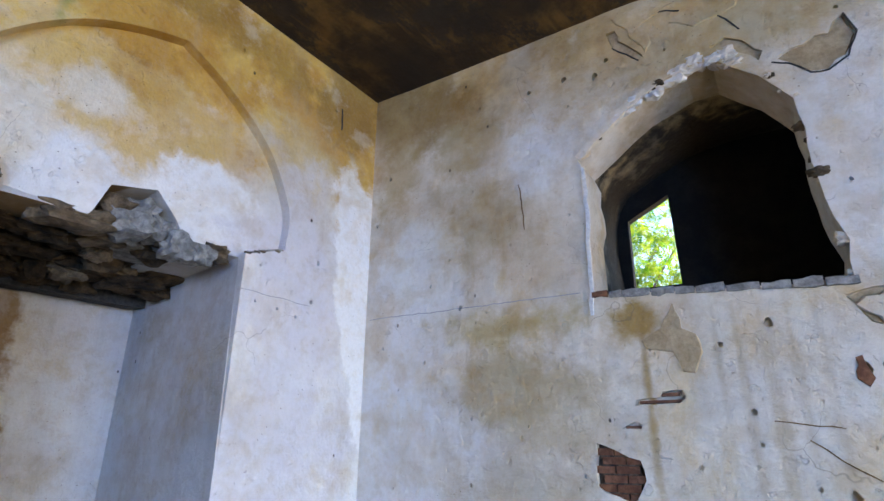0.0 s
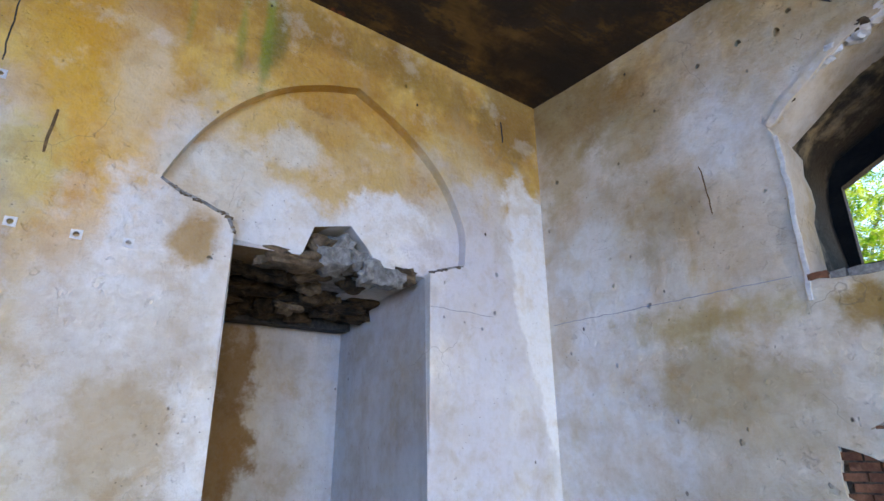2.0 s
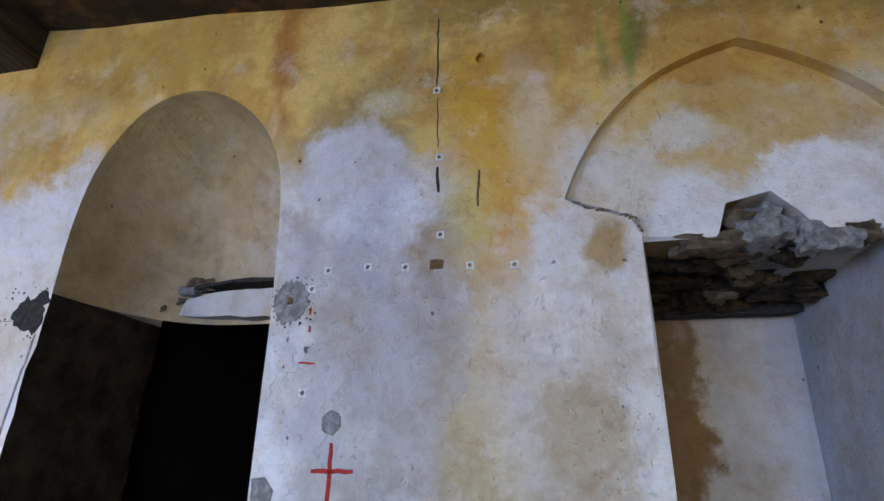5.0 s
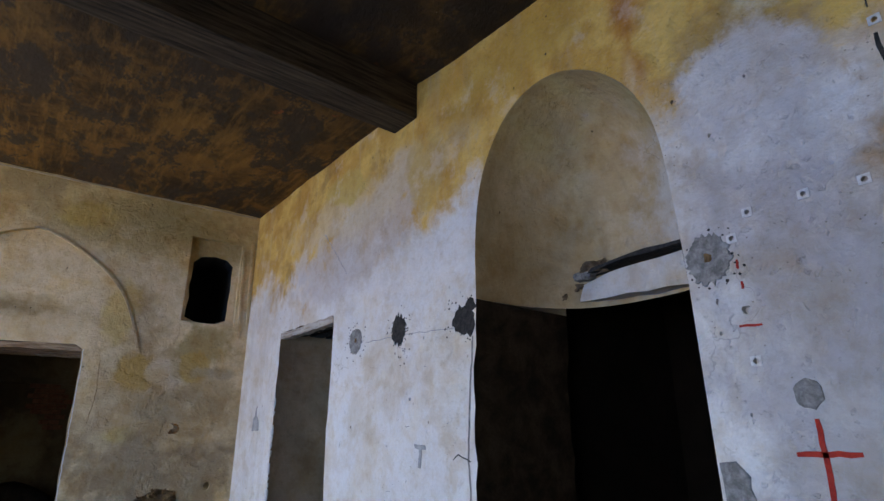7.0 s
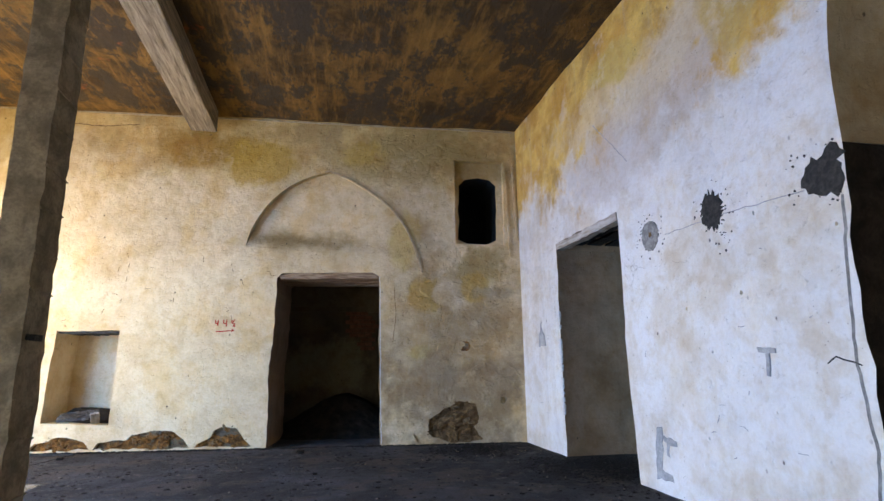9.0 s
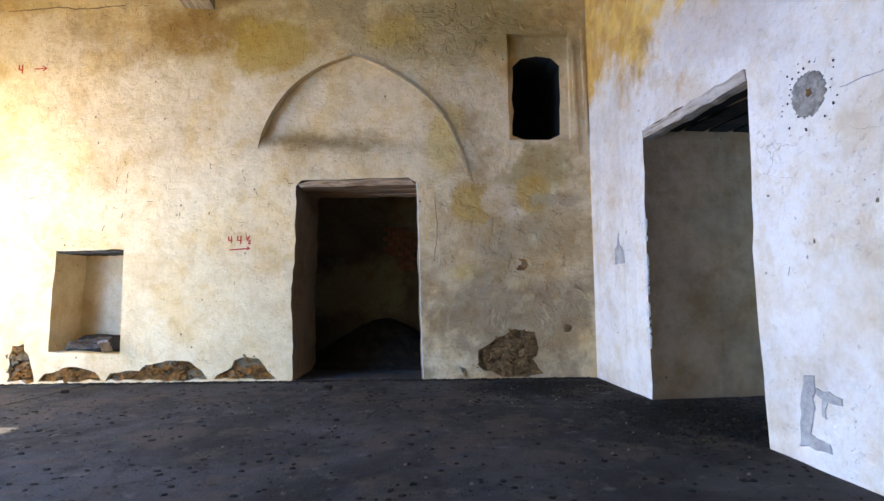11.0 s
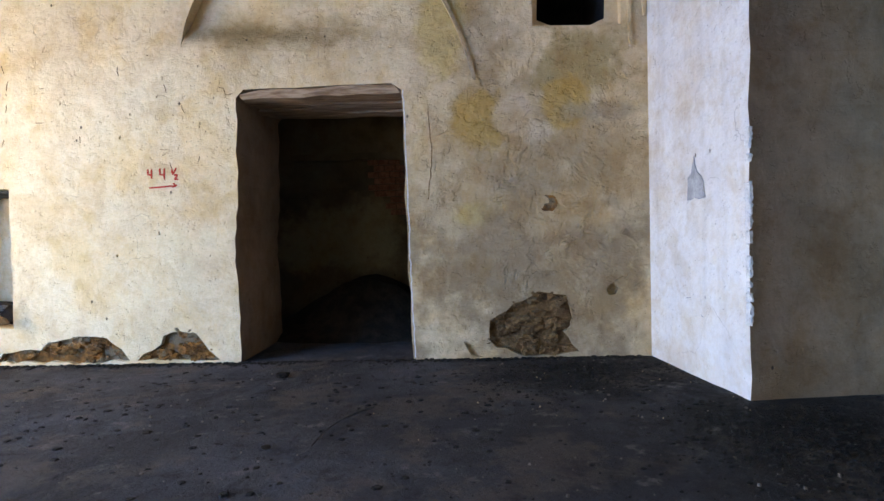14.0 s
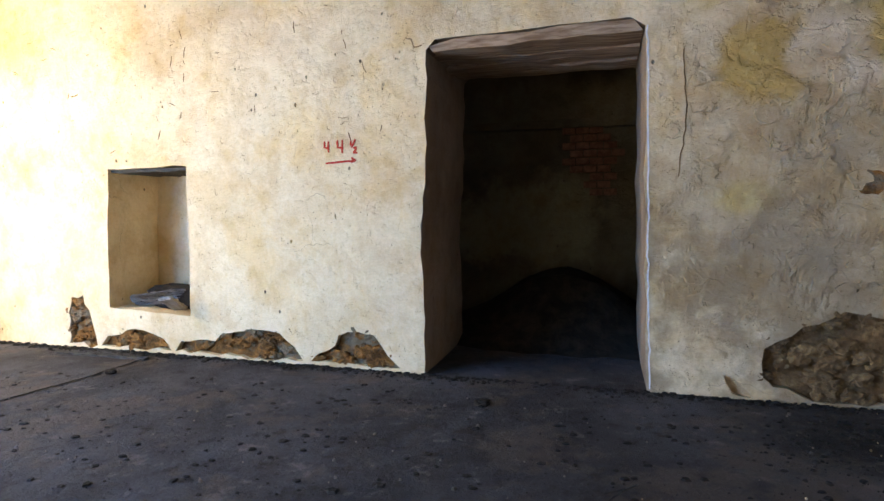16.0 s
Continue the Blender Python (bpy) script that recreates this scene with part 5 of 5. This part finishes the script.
crack("trim_crack", A, [(11.36, 3.95), (11.37, 3.75)], 0.016, 49, M_SOOT, "dark gouge under the ceiling")
crack("trim_crack", C, [(0.04, 2.22), (0.85, 2.21), (1.71, 2.20)], 0.006, 51, M_SMEAR, "level crack across the window wall")
crack("trim_crack", C, [(1.33, 3.05), (1.35, 2.85), (1.36, 2.7)], 0.008, 55, M_STONE, "short scratch in blotched plaster")
crack("trim_crack", C, [(2.75, 1.33), (2.86, 1.24), (3.0, 1.15)], 0.007, 57, M_STONE, "slanting scratch below the window")
crack("trim_crack", C, [(2.62, 1.42), (2.75, 1.4), (2.9, 1.38)], 0.006, 59, M_STONE, "scratch below the window")
crack("trim_crack", B, [(3.6, 2.38), (3.66, 2.37), (3.68, 2.43), (3.72, 2.44)], 0.008, 61, M_STONE, "crack at a lintel end")
crack("trim_crack", B, [(7.2, 4.62), (6.6, 4.66), (6.2, 4.63), (5.7, 4.67)], 0.012, 63, M_STONE, "crack under the ceiling")
crack("trim_crack", B, [(1.88, 2.2), (1.86, 1.8), (1.9, 1.4)], 0.008, 67, M_STONE, "upright crack beside the doorway")
q = random.Random(77)
for i in range(34):
    s, z, a = q.uniform(3.9, 7.6), q.uniform(1.7, 2.75), q.uniform(-0.4, 0.4) + (1.57 if q.random() < 0.4 else 0)
    if clear((s, z), solid, 0.12) and not (1.5 < s < 4.2 and z > 2.55):
        n = q.uniform(0.02, 0.09)
        crack("trim_scratch", B, [(s, z), (s + n * math.cos(a), z + n * math.sin(a))], 0.006, 200 + i, M_STONE, "short dark scratch in sunlit plaster")
q = random.Random(78)
for i in range(26):
    s, z, a = q.uniform(0.15, 5.0), q.uniform(0.25, 1.9), q.uniform(-0.5, 0.5) + (1.57 if q.random() < 0.3 else 0)
    if clear((s, z), [D2, D1], 0.12):
        n = q.uniform(0.02, 0.08)
        crack("trim_scratch", A, [(s, z), (s + n * math.cos(a), z + n * math.sin(a))], 0.006, 300 + i, M_SMEAR, "short grey scrape in white plaster")
# Pale stroke paints the light caught on the doorway's worn edge.
crack("trim_lit_edge", B, [(2.05, 0.02), (2.065, 0.6), (2.075, 1.2), (2.085, 1.8), (2.095, 2.36)], 0.011, 91, M_PALE, "worn plaster edge of the end doorway, its brightness painted pale")
# rim added along the sunk arch, its pale colour standing in for a lit edge
bm = bmesh.new()
rim = [p for p in ARCH_B if p[0] < 3.0]
stroke(bm, B, [(1.47, 2.42), (1.50, 2.52)] + [(s - 0.012, z + 0.004) for s, z in rim], 0.034, 0.02)
tagged(part("trim_lit_arch_rim", bm, M_BEIGE), "pale rim added for the lit edge of the sunk arch", "trim", kind="structure")
# broken ledges at the feet of the blind arch
q = random.Random(41)
for line, w in (([(8.93, 2.75), (9.06, 2.68), (9.18, 2.645), (9.30, 2.605), (9.352, 2.51)], 0.022), ([(10.67, 2.485), (10.8, 2.53), (10.95, 2.575)], 0.014)):
    crack("trim_ledge", A, line, w, 81, M_CEMENT, "broken plaster ledge at an arch's foot")
    for a, b in zip(line[:-1], line[1:]):
        for k in range(3):
            c = Vector(a).lerp(Vector(b), q.random())
            tagged(rock("ledge_lump", A(c.x, c.y - 0.004, 0.006), (0.012, q.uniform(0.012, 0.035), q.uniform(0.008, 0.016)), int(c.x * 1000), M_ROUGH, None, 0.4), "crumbling mortar along a plaster ledge", "mortar", "ledge crumbs")
# pale line where plaster meets the ceiling, and the ribs in the corner
for fr, s0, s1 in ((B, 0.05, 8.8),):
    bm = bmesh.new()
    pts = []
    for i in range(60):
        s = s0 + (s1 - s0) * i / 59
        p = fr(s, 0)
        pts.append((s, 4.66 + 0.03 * p.x + 0.004 * math.sin(i * 2.1)))
    stroke(bm, fr, pts, 0.022, 0.012)
    tagged(part("trim_ceiling_line", bm, M_BEIGE), "pale broken plaster line under the ceiling", "trim", kind="structure")
for s, z0, z1 in ((0.17, 2.65, 4.1), (0.05, 2.9, 4.2)):
    bm = bmesh.new()
    stroke(bm, B, wander((s - 0.03, z0), (s + 0.02, z1), 12, 0.004, 5), 0.035, 0.02)
    tagged(part("trim_rib", bm, M_B), "thin upright plaster rib beside a recess", "trim", kind="structure")

# painted survey marks


def mark(name, fr, lines, width, label):
    ob = group_of(name, label, "painted mark", at=fr(*lines[0][0]))
    for i, line in enumerate(lines):
        bm = bmesh.new()
        pts = [p for a, b, k in zip(line[:-1], line[1:], range(20)) for p in wander(a, b, 3, width * 0.09, k + i)[:-1]] + [line[-1]]
        stroke(bm, fr, pts, width, 0.004)
        part("stroke", bm, M_RED, ob).location = -Vector(ob.location)
    return ob


def four(s, z, h):
    return [[(s, z + h), (s + 0.004, z + h * 0.45), (s - h * 0.45, z + h * 0.42)], [(s - h * 0.38, z + h * 1.0), (s - h * 0.36, z)]]


mark("survey_number", B, four(4.385, 1.655, 0.085) + four(4.275, 1.645, 0.10) + [
    [(4.165, 1.735), (4.17, 1.70)], [(4.13, 1.745), (4.165, 1.685)], [(4.15, 1.68), (4.125, 1.685), (4.13, 1.665), (4.145, 1.645), (4.115, 1.645)],
    [(4.38, 1.575), (4.25, 1.582), (4.135, 1.592)], [(4.165, 1.61), (4.13, 1.592), (4.17, 1.575)]], 0.016, "red painted number 44 1/2 with an arrow")
mark("survey_number", B, four(7.04, 3.82, 0.11) + [[(6.85, 3.875), (6.69, 3.88)], [(6.74, 3.91), (6.69, 3.88), (6.74, 3.85)]], 0.014, "red painted 4 with an arrow high on the wall")
mark("red_cross", A, [[(7.53, 1.31), (7.535, 1.15), (7.525, 0.93)], [(7.42, 1.155), (7.54, 1.155), (7.675, 1.16)]], 0.026, "red painted cross on whitewashed plaster")
mark("red_dashes", A, [[(7.315, 2.12), (7.315, 2.07)], [(7.32, 2.0), (7.32, 1.96)], [(7.27, 1.77), (7.38, 1.765)]], 0.014, "short red paint dashes in a column")
# stencilled bars on the post
for z0, n, h in ((0.50, 4, 0.034), (0.32, 3, 0.03)):
    for k in range(n):
        bm = bmesh.new()
        block(bm, (4.43 - 4.51, 4.346 - 4.22, z0 + k * 0.042), (4.457 - 4.51, 4.356 - 4.22, z0 + k * 0.042 + h), bevel=0.001)
        part("stencil_bar", bm, M_STENCIL, post)
for k in range(5):
    bm = bmesh.new()
    block(bm, (4.398 - 4.51, 4.14 + k * 0.036 - 4.22, 1.235), (4.408 - 4.51, 4.165 + k * 0.036 - 4.22, 1.27), bevel=0.001)
    part("stencil_bar", bm, M_STENCIL, post)
# form-board seams and drips across the post
q = random.Random(15)
for k in range(17):
    bm = bmesh.new()
    z = 0.2 + k * 0.25 + q.uniform(-0.06, 0.06)
    tilt = q.uniform(-0.03, 0.03)
    for a, b in zip(range(6), range(1, 7)):
        block(bm, (4.397 - 4.51, 4.09 + a * 0.043 - 4.22, z + tilt * a / 6 + q.uniform(-0.004, 0.004)), (4.406 - 4.51, 4.09 + b * 0.043 - 4.22, z + tilt * a / 6 + q.uniform(0.008, 0.014)), bevel=0.001)
    part("form_seam", bm, M_POST, post)

# end wall: stones where plaster fell
for name, poly, k, m, label in [("stone_patch", STONE_B, 7, M_STONE, "brown rubble stones bared at the wall's foot")] + [("base_stones", p, 4, M_ORANGE, "orange-brown stones bared along the wall's foot") for p in BASE_B]:
    cs, cz = sum(p[0] for p in poly) / len(poly), sum(p[1] for p in poly) / len(poly)
    ob = group_of(name, label, "stones", "bared stones" if name == "base_stones" else "", at=B(cs, 0.0))
    slab("bed", B, [(cs + (s - cs) * 0.99, cz + (z - cz) * 0.99) for s, z in poly], 0.002, m, ob, base=0.046).location = -Vector(ob.location)
    q = random.Random(int(cs * 100))
    lo, hi = min(p[0] for p in poly), max(p[0] for p in poly)
    top = max(p[1] for p in poly)
    made = 0
    for i in range(60):
        s, z = q.uniform(lo, hi), q.uniform(0.02, top)
        if inside((s, z), poly) and made < k * 4:
            made += 1
            w = q.uniform(0.05, 0.095)
            rock("stone", B(s, z, 0.04) - Vector(ob.location), (w, 0.045, w * 0.7), i, m, ob, 0.45)
tagged(slab("orange_plug", B, blob(0.86, 1.34, 0.075, 16, 3, 1.0, 0.15), 0.006, M_ORANGE), "orange brick plug in a knocked hole", "plug")
q = random.Random(31)
for i in range(110):
    s, z = (q.uniform(0.08, 1.95), q.uniform(0.6, 2.5)) if i < 84 else (q.uniform(0.1, 2.6), q.uniform(3.9, 4.6))
    if clear((s, z), solid, 0.09):
        tagged(slab("plaster_scab", B, ragged(blob(s, z, q.uniform(0.015, 0.075), 11, i, q.uniform(0.4, 1.0), 0.4), 0.03, 0.005, i), 0.011, M_B), "curled scab of old plaster on a damp wall", "plaster", "plaster scabs")
q = random.Random(33)
for i in range(22):
    z = q.uniform(0.5, 1.75)
    rock("edge_lump", A(1.30, z, 0.0), (0.016, 0.03, q.uniform(0.02, 0.06)), i, M_PALE, None, 0.4)
    tagged(scene.collection.objects[-1], "chipped plaster along a door edge", "plaster", "door edge chips")

# recess with rubbish
for i in range(6):
    a = B(6.27 - 0.025 * i, 0.40 + 0.022 * i, 0.22)
    ob = board("slat", (-0.22, -0.03, -0.008), (0.22, 0.03, 0.008), M_SLAT, None, "", (0, 0, 0), (0, 0, 0), i)
    ob.matrix_world = pose(a.x, a.y + 0.02 * i, a.z, 3 * i - 6, 4, -12 + 9 * i)
    tagged(ob, "thin grey wooden slat lying in a recess", "slat", "slats in the recess")
a = B(5.90, 0.42, 0.10)
ob = board("plank", (-0.05, -0.25, -0.012), (0.05, 0.25, 0.012), M_WOODY, None, "", (0, 0, 0), (0, 0, 0), 9)
ob.matrix_world = pose(a.x, a.y + 0.05, a.z, 22, 8, 20)
tagged(ob, "short grey plank leaning out of a recess", "plank")
ob = rock("ash_heap", B(6.08, 0.38, 0.36), (0.40, 0.19, 0.22), 3, M_EARTH, None, 0.25)
tagged(ob, "dark ash and rubbish on a recess floor", "rubbish")
ob = board("recess_lintel", tuple(Vector((0, 0, 0))), (0.82, 0.5, 0.03), M_SOOT, None, "", (0, 0, math.degrees(AB)), tuple(B(5.69, 1.565, 0.53)), 23)
tagged(ob, "thin dark board under the top of a small wall recess", "lintel")

# earth heap and bare bricks in the end room
bm = bmesh.new()
n = 26
g = [[None] * (n + 1) for _ in range(n + 1)]
for j in range(n + 1):
    for i in range(n + 1):
        s, d = 1.5 + 2.6 * i / n, 0.75 + 1.3 * j / n
        h = 0.62 * math.exp(-((s - 2.75) / 0.85) ** 2) * min(1, max(0, (d - 0.75) / 0.7)) ** 1.3
        p = B(s, 0, d)
        g[j][i] = bm.verts.new((p.x, p.y, -0.02 + h + 0.035 * noise.noise(p * 4) + 0.015 * noise.noise(p * 13)))
for j in range(n):
    for i in range(n):
        bm.faces.new((g[j][i], g[j][i + 1], g[j + 1][i + 1], g[j + 1][i]))
tagged(part("earth_mound", bm, M_EARTH), "dark heap of earth inside the end doorway", "earth heap")
back = group_of("bare_brickwork", "red bricks bared on the back room wall", "bricks", at=B(2.45, 1.7, 2.0))
q = random.Random(21)
for r in range(9):
    for k in range(7):
        s, z = 2.1 + k * 0.135 + (0.06 if r % 2 else 0), 1.35 + r * 0.078
        if abs(s - (2.3 + 0.02 * r)) < 0.30 * (1 - abs(r - 5) / 7) + q.uniform(-0.06, 0.06):
            bm = bmesh.new()
            prism(bm, B, [(s, z), (s + 0.125, z), (s + 0.125, z + 0.065), (s, z + 0.065)], 1.985 - q.uniform(0, 0.015), 2.03)
            part("brick", bm, M_BRICK, back).location = -Vector(back.location)
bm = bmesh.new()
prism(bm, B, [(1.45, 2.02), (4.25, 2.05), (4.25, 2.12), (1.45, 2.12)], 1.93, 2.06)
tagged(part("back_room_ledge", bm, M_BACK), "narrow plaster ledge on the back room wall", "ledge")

# ---- floor clutter ----


def scatter(name, places, sizes, material, label, category, seed, flat=0.5):
    q = random.Random(seed)
    verts, faces = [], []
    for x, y in places:
        w = sizes[0] + (sizes[1] - sizes[0]) * q.random() ** 3
        a0, st = q.uniform(0, 6.28), q.uniform(0.5, 1.0)
        b = len(verts)
        for k in range(5):
            a = a0 + k * 1.2566
            r = w * q.uniform(0.7, 1.2)
            u, v = r * math.cos(a), r * math.sin(a) * st
            verts.append((x + u, y + v, 0.0))
        for k in range(5):
            vx = verts[b + k]
            verts.append((x + (vx[0] - x) * 0.7, y + (vx[1] - y) * 0.7, 0.004 + w * flat * q.uniform(0.7, 1.2)))
        faces += [(b + k, b + (k + 1) % 5, b + 5 + (k + 1) % 5, b + 5 + k) for k in range(5)] + [tuple(b + 5 + k for k in range(5))]
    me = bpy.data.meshes.new(name)
    me.from_pydata(verts, [], faces)
    me.materials.append(material)
    return tagged(new(name, me), label, category, kind="stuff")


q = random.Random(51)
scatter("floor_grit", [(q.uniform(0.1, 8.5), q.uniform(-0.2, 7.5)) for _ in range(5200)], (0.003, 0.03), M_LITTER, "dark grit and droppings strewn on the floor", "grit", 1, 0.18)
scatter("floor_pebbles", [(q.uniform(0.1, 8.0), q.uniform(0.0, 6.5)) for _ in range(900)], (0.003, 0.014), M_PEBBLE, "small pale pebbles on the floor", "pebbles", 2, 0.7)
near_door = [(q.gauss(0.7, 0.45), q.gauss(0.45, 0.28)) for _ in range(1800)] + [(q.gauss(0.0, 0.45), q.gauss(2.0, 0.45)) for _ in range(2800)] + [(q.uniform(-1.5, 0), q.uniform(1.35, 2.75)) for _ in range(700)]
scatter("floor_litter", [(x, y) for x, y in near_door if (x > 0.03 and y > 0.1) or 1.36 < y < 2.75], (0.003, 0.02), M_LITTER, "black litter and straw swept into the corner", "litter", 3, 0.25)
scatter("wall_foot_dirt", [(s * math.cos(AB) - 0.0, s * math.sin(AB) + abs(q.gauss(0.02, 0.06))) for s in (q.uniform(0.1, 8.8) for _ in range(3000))], (0.002, 0.026), M_LITTER, "crumbs of earth along the wall's foot", "dirt", 4, 0.3)
scatter("plaster_crumbs", [(q.gauss(0.8, 0.7), q.gauss(1.0, 0.6)) for _ in range(34)], (0.003, 0.009), M_BEIGE, "white plaster crumbs on dark litter", "crumbs", 5, 0.6)


class Ground:
    def __call__(self, s, z, d=0.0):
        return Vector((s, z, 0.004 - d))


crack("floor_crack", Ground(), [(6.6, 2.6), (6.4, 1.9), (6.19, 1.16), (6.23, 0.54), (6.05, -0.1), (5.98, -0.65)], 0.02, 71, M_LITTER, "long jagged crack in the concrete floor")
crack("floor_joint", Ground(), [(6.9, 3.6), (7.4, 1.5), (7.6, 0.2)], 0.008, 75, M_LITTER, "hairline joint in the concrete floor")
board("lath", (0, 0, 0.0), (0.95, 0.05, 0.02), M_SOOT, None, "", (0, 0, -6), (5.95, -0.62, 0.0), 5)
tagged(scene.collection.objects[-1], "thin black lath lying along the wall's foot", "lath")
for i, (x, y, w) in enumerate([(5.95, -0.2, 0.05), (3.10, 0.12, 0.06), (2.9, 1.6, 0.03)]):
    tagged(rock("clod", (x, y, w * 0.3), (w, w * 0.6, w * 0.45), 60 + i, M_EARTH), "dark clod of earth on the floor", "clod", "clods")
cu = bpy.data.curves.new("wire", "CURVE")
cu.dimensions, cu.bevel_depth = "3D", 0.0035
sp = cu.splines.new("NURBS")
pts = [(2.66, 1.62, 0.008), (2.63, 1.45, 0.012), (2.56, 1.26, 0.01), (2.42, 1.1, 0.014), (2.33, 1.0, 0.008), (2.37, 1.06, 0.01), (2.5, 1.12, 0.008)]
sp.points.add(len(pts) - 1)
for p, c in zip(sp.points, pts):
    p.co = (*c, 1)
sp.use_endpoint_u = True
cu.materials.append(M_SOOT)
tagged(new("wire", cu), "bent dark wire lying on the floor", "wire")

# ---- tree outside the window ----
tree = group_of("tree", "sunlit feathery-leaved tree behind the broken window", "tree", at=(-0.1, 17.3, -0.06))
bm = bmesh.new()
last = None
for k in range(15):
    z = 5.6 * k / 14
    r = 0.17 * (1 - 0.75 * k / 14)
    ring = [bm.verts.new((r * math.cos(a) + 0.12 * math.sin(z), r * math.sin(a) + 0.1 * math.cos(z * 0.8), z)) for a in (6.283 * i / 9 for i in range(9))]
    if last:
        band(bm, last, ring)
    last = ring
q = random.Random(4)
limbs = []
for k in range(52):
    z0 = q.uniform(1.6, 5.4)
    a = q.uniform(0, 6.28)
    tip = Vector((math.cos(a) * q.uniform(0.6, 2.3), math.sin(a) * q.uniform(0.6, 2.3), z0 + q.uniform(0.2, 1.4)))
    base = Vector((0.12 * math.sin(z0), 0.1 * math.cos(z0 * 0.8), z0))
    limbs.append((base, tip))
    last = None
    for j in range(6):
        c = base.lerp(tip, j / 5) + Vector((0, 0, 0.12 * math.sin(j / 5 * 3.14)))
        r = 0.03 * (1 - 0.8 * j / 5)
        ring = [bm.verts.new(c + Vector((r * math.cos(b), r * math.sin(b), 0))) for b in (6.283 * i / 5 for i in range(5))]
        if last:
            band(bm, last, ring)
        last = ring
part("trunk", bm, M_BARK, tree)
verts, faces = [], []
for base, tip in limbs:
    for _ in range(110):
        c = base.lerp(tip, q.uniform(0.25, 1.1)) + Vector((q.gauss(0, 0.35), q.gauss(0, 0.35), q.gauss(0, 0.3)))
        dirn = Vector((q.gauss(0, 1), q.gauss(0, 1), q.gauss(-0.3, 0.5))).normalized()
        side = dirn.cross(Vector((0, 0, 1))).normalized()
        up = side.cross(dirn)
        for j in range(9):
            p = c + dirn * 0.036 * j
            for sg in (1, -1):
                w = side * sg * 0.10 * (1 - abs(j - 4) / 7) + dirn * 0.03 - up * 0.01
                b = len(verts)
                m2 = dirn * 0.014
                verts += [tuple(p), tuple(p + w * 0.5 + m2), tuple(p + w), tuple(p + w * 0.5 - m2)]
                faces.append((b, b + 1, b + 2, b + 3))
me = bpy.data.meshes.new("crown")
me.from_pydata(verts, [], faces)
me.update()
me.materials.append(M_LEAF)
crown = new("crown", me)
crown.parent = tree
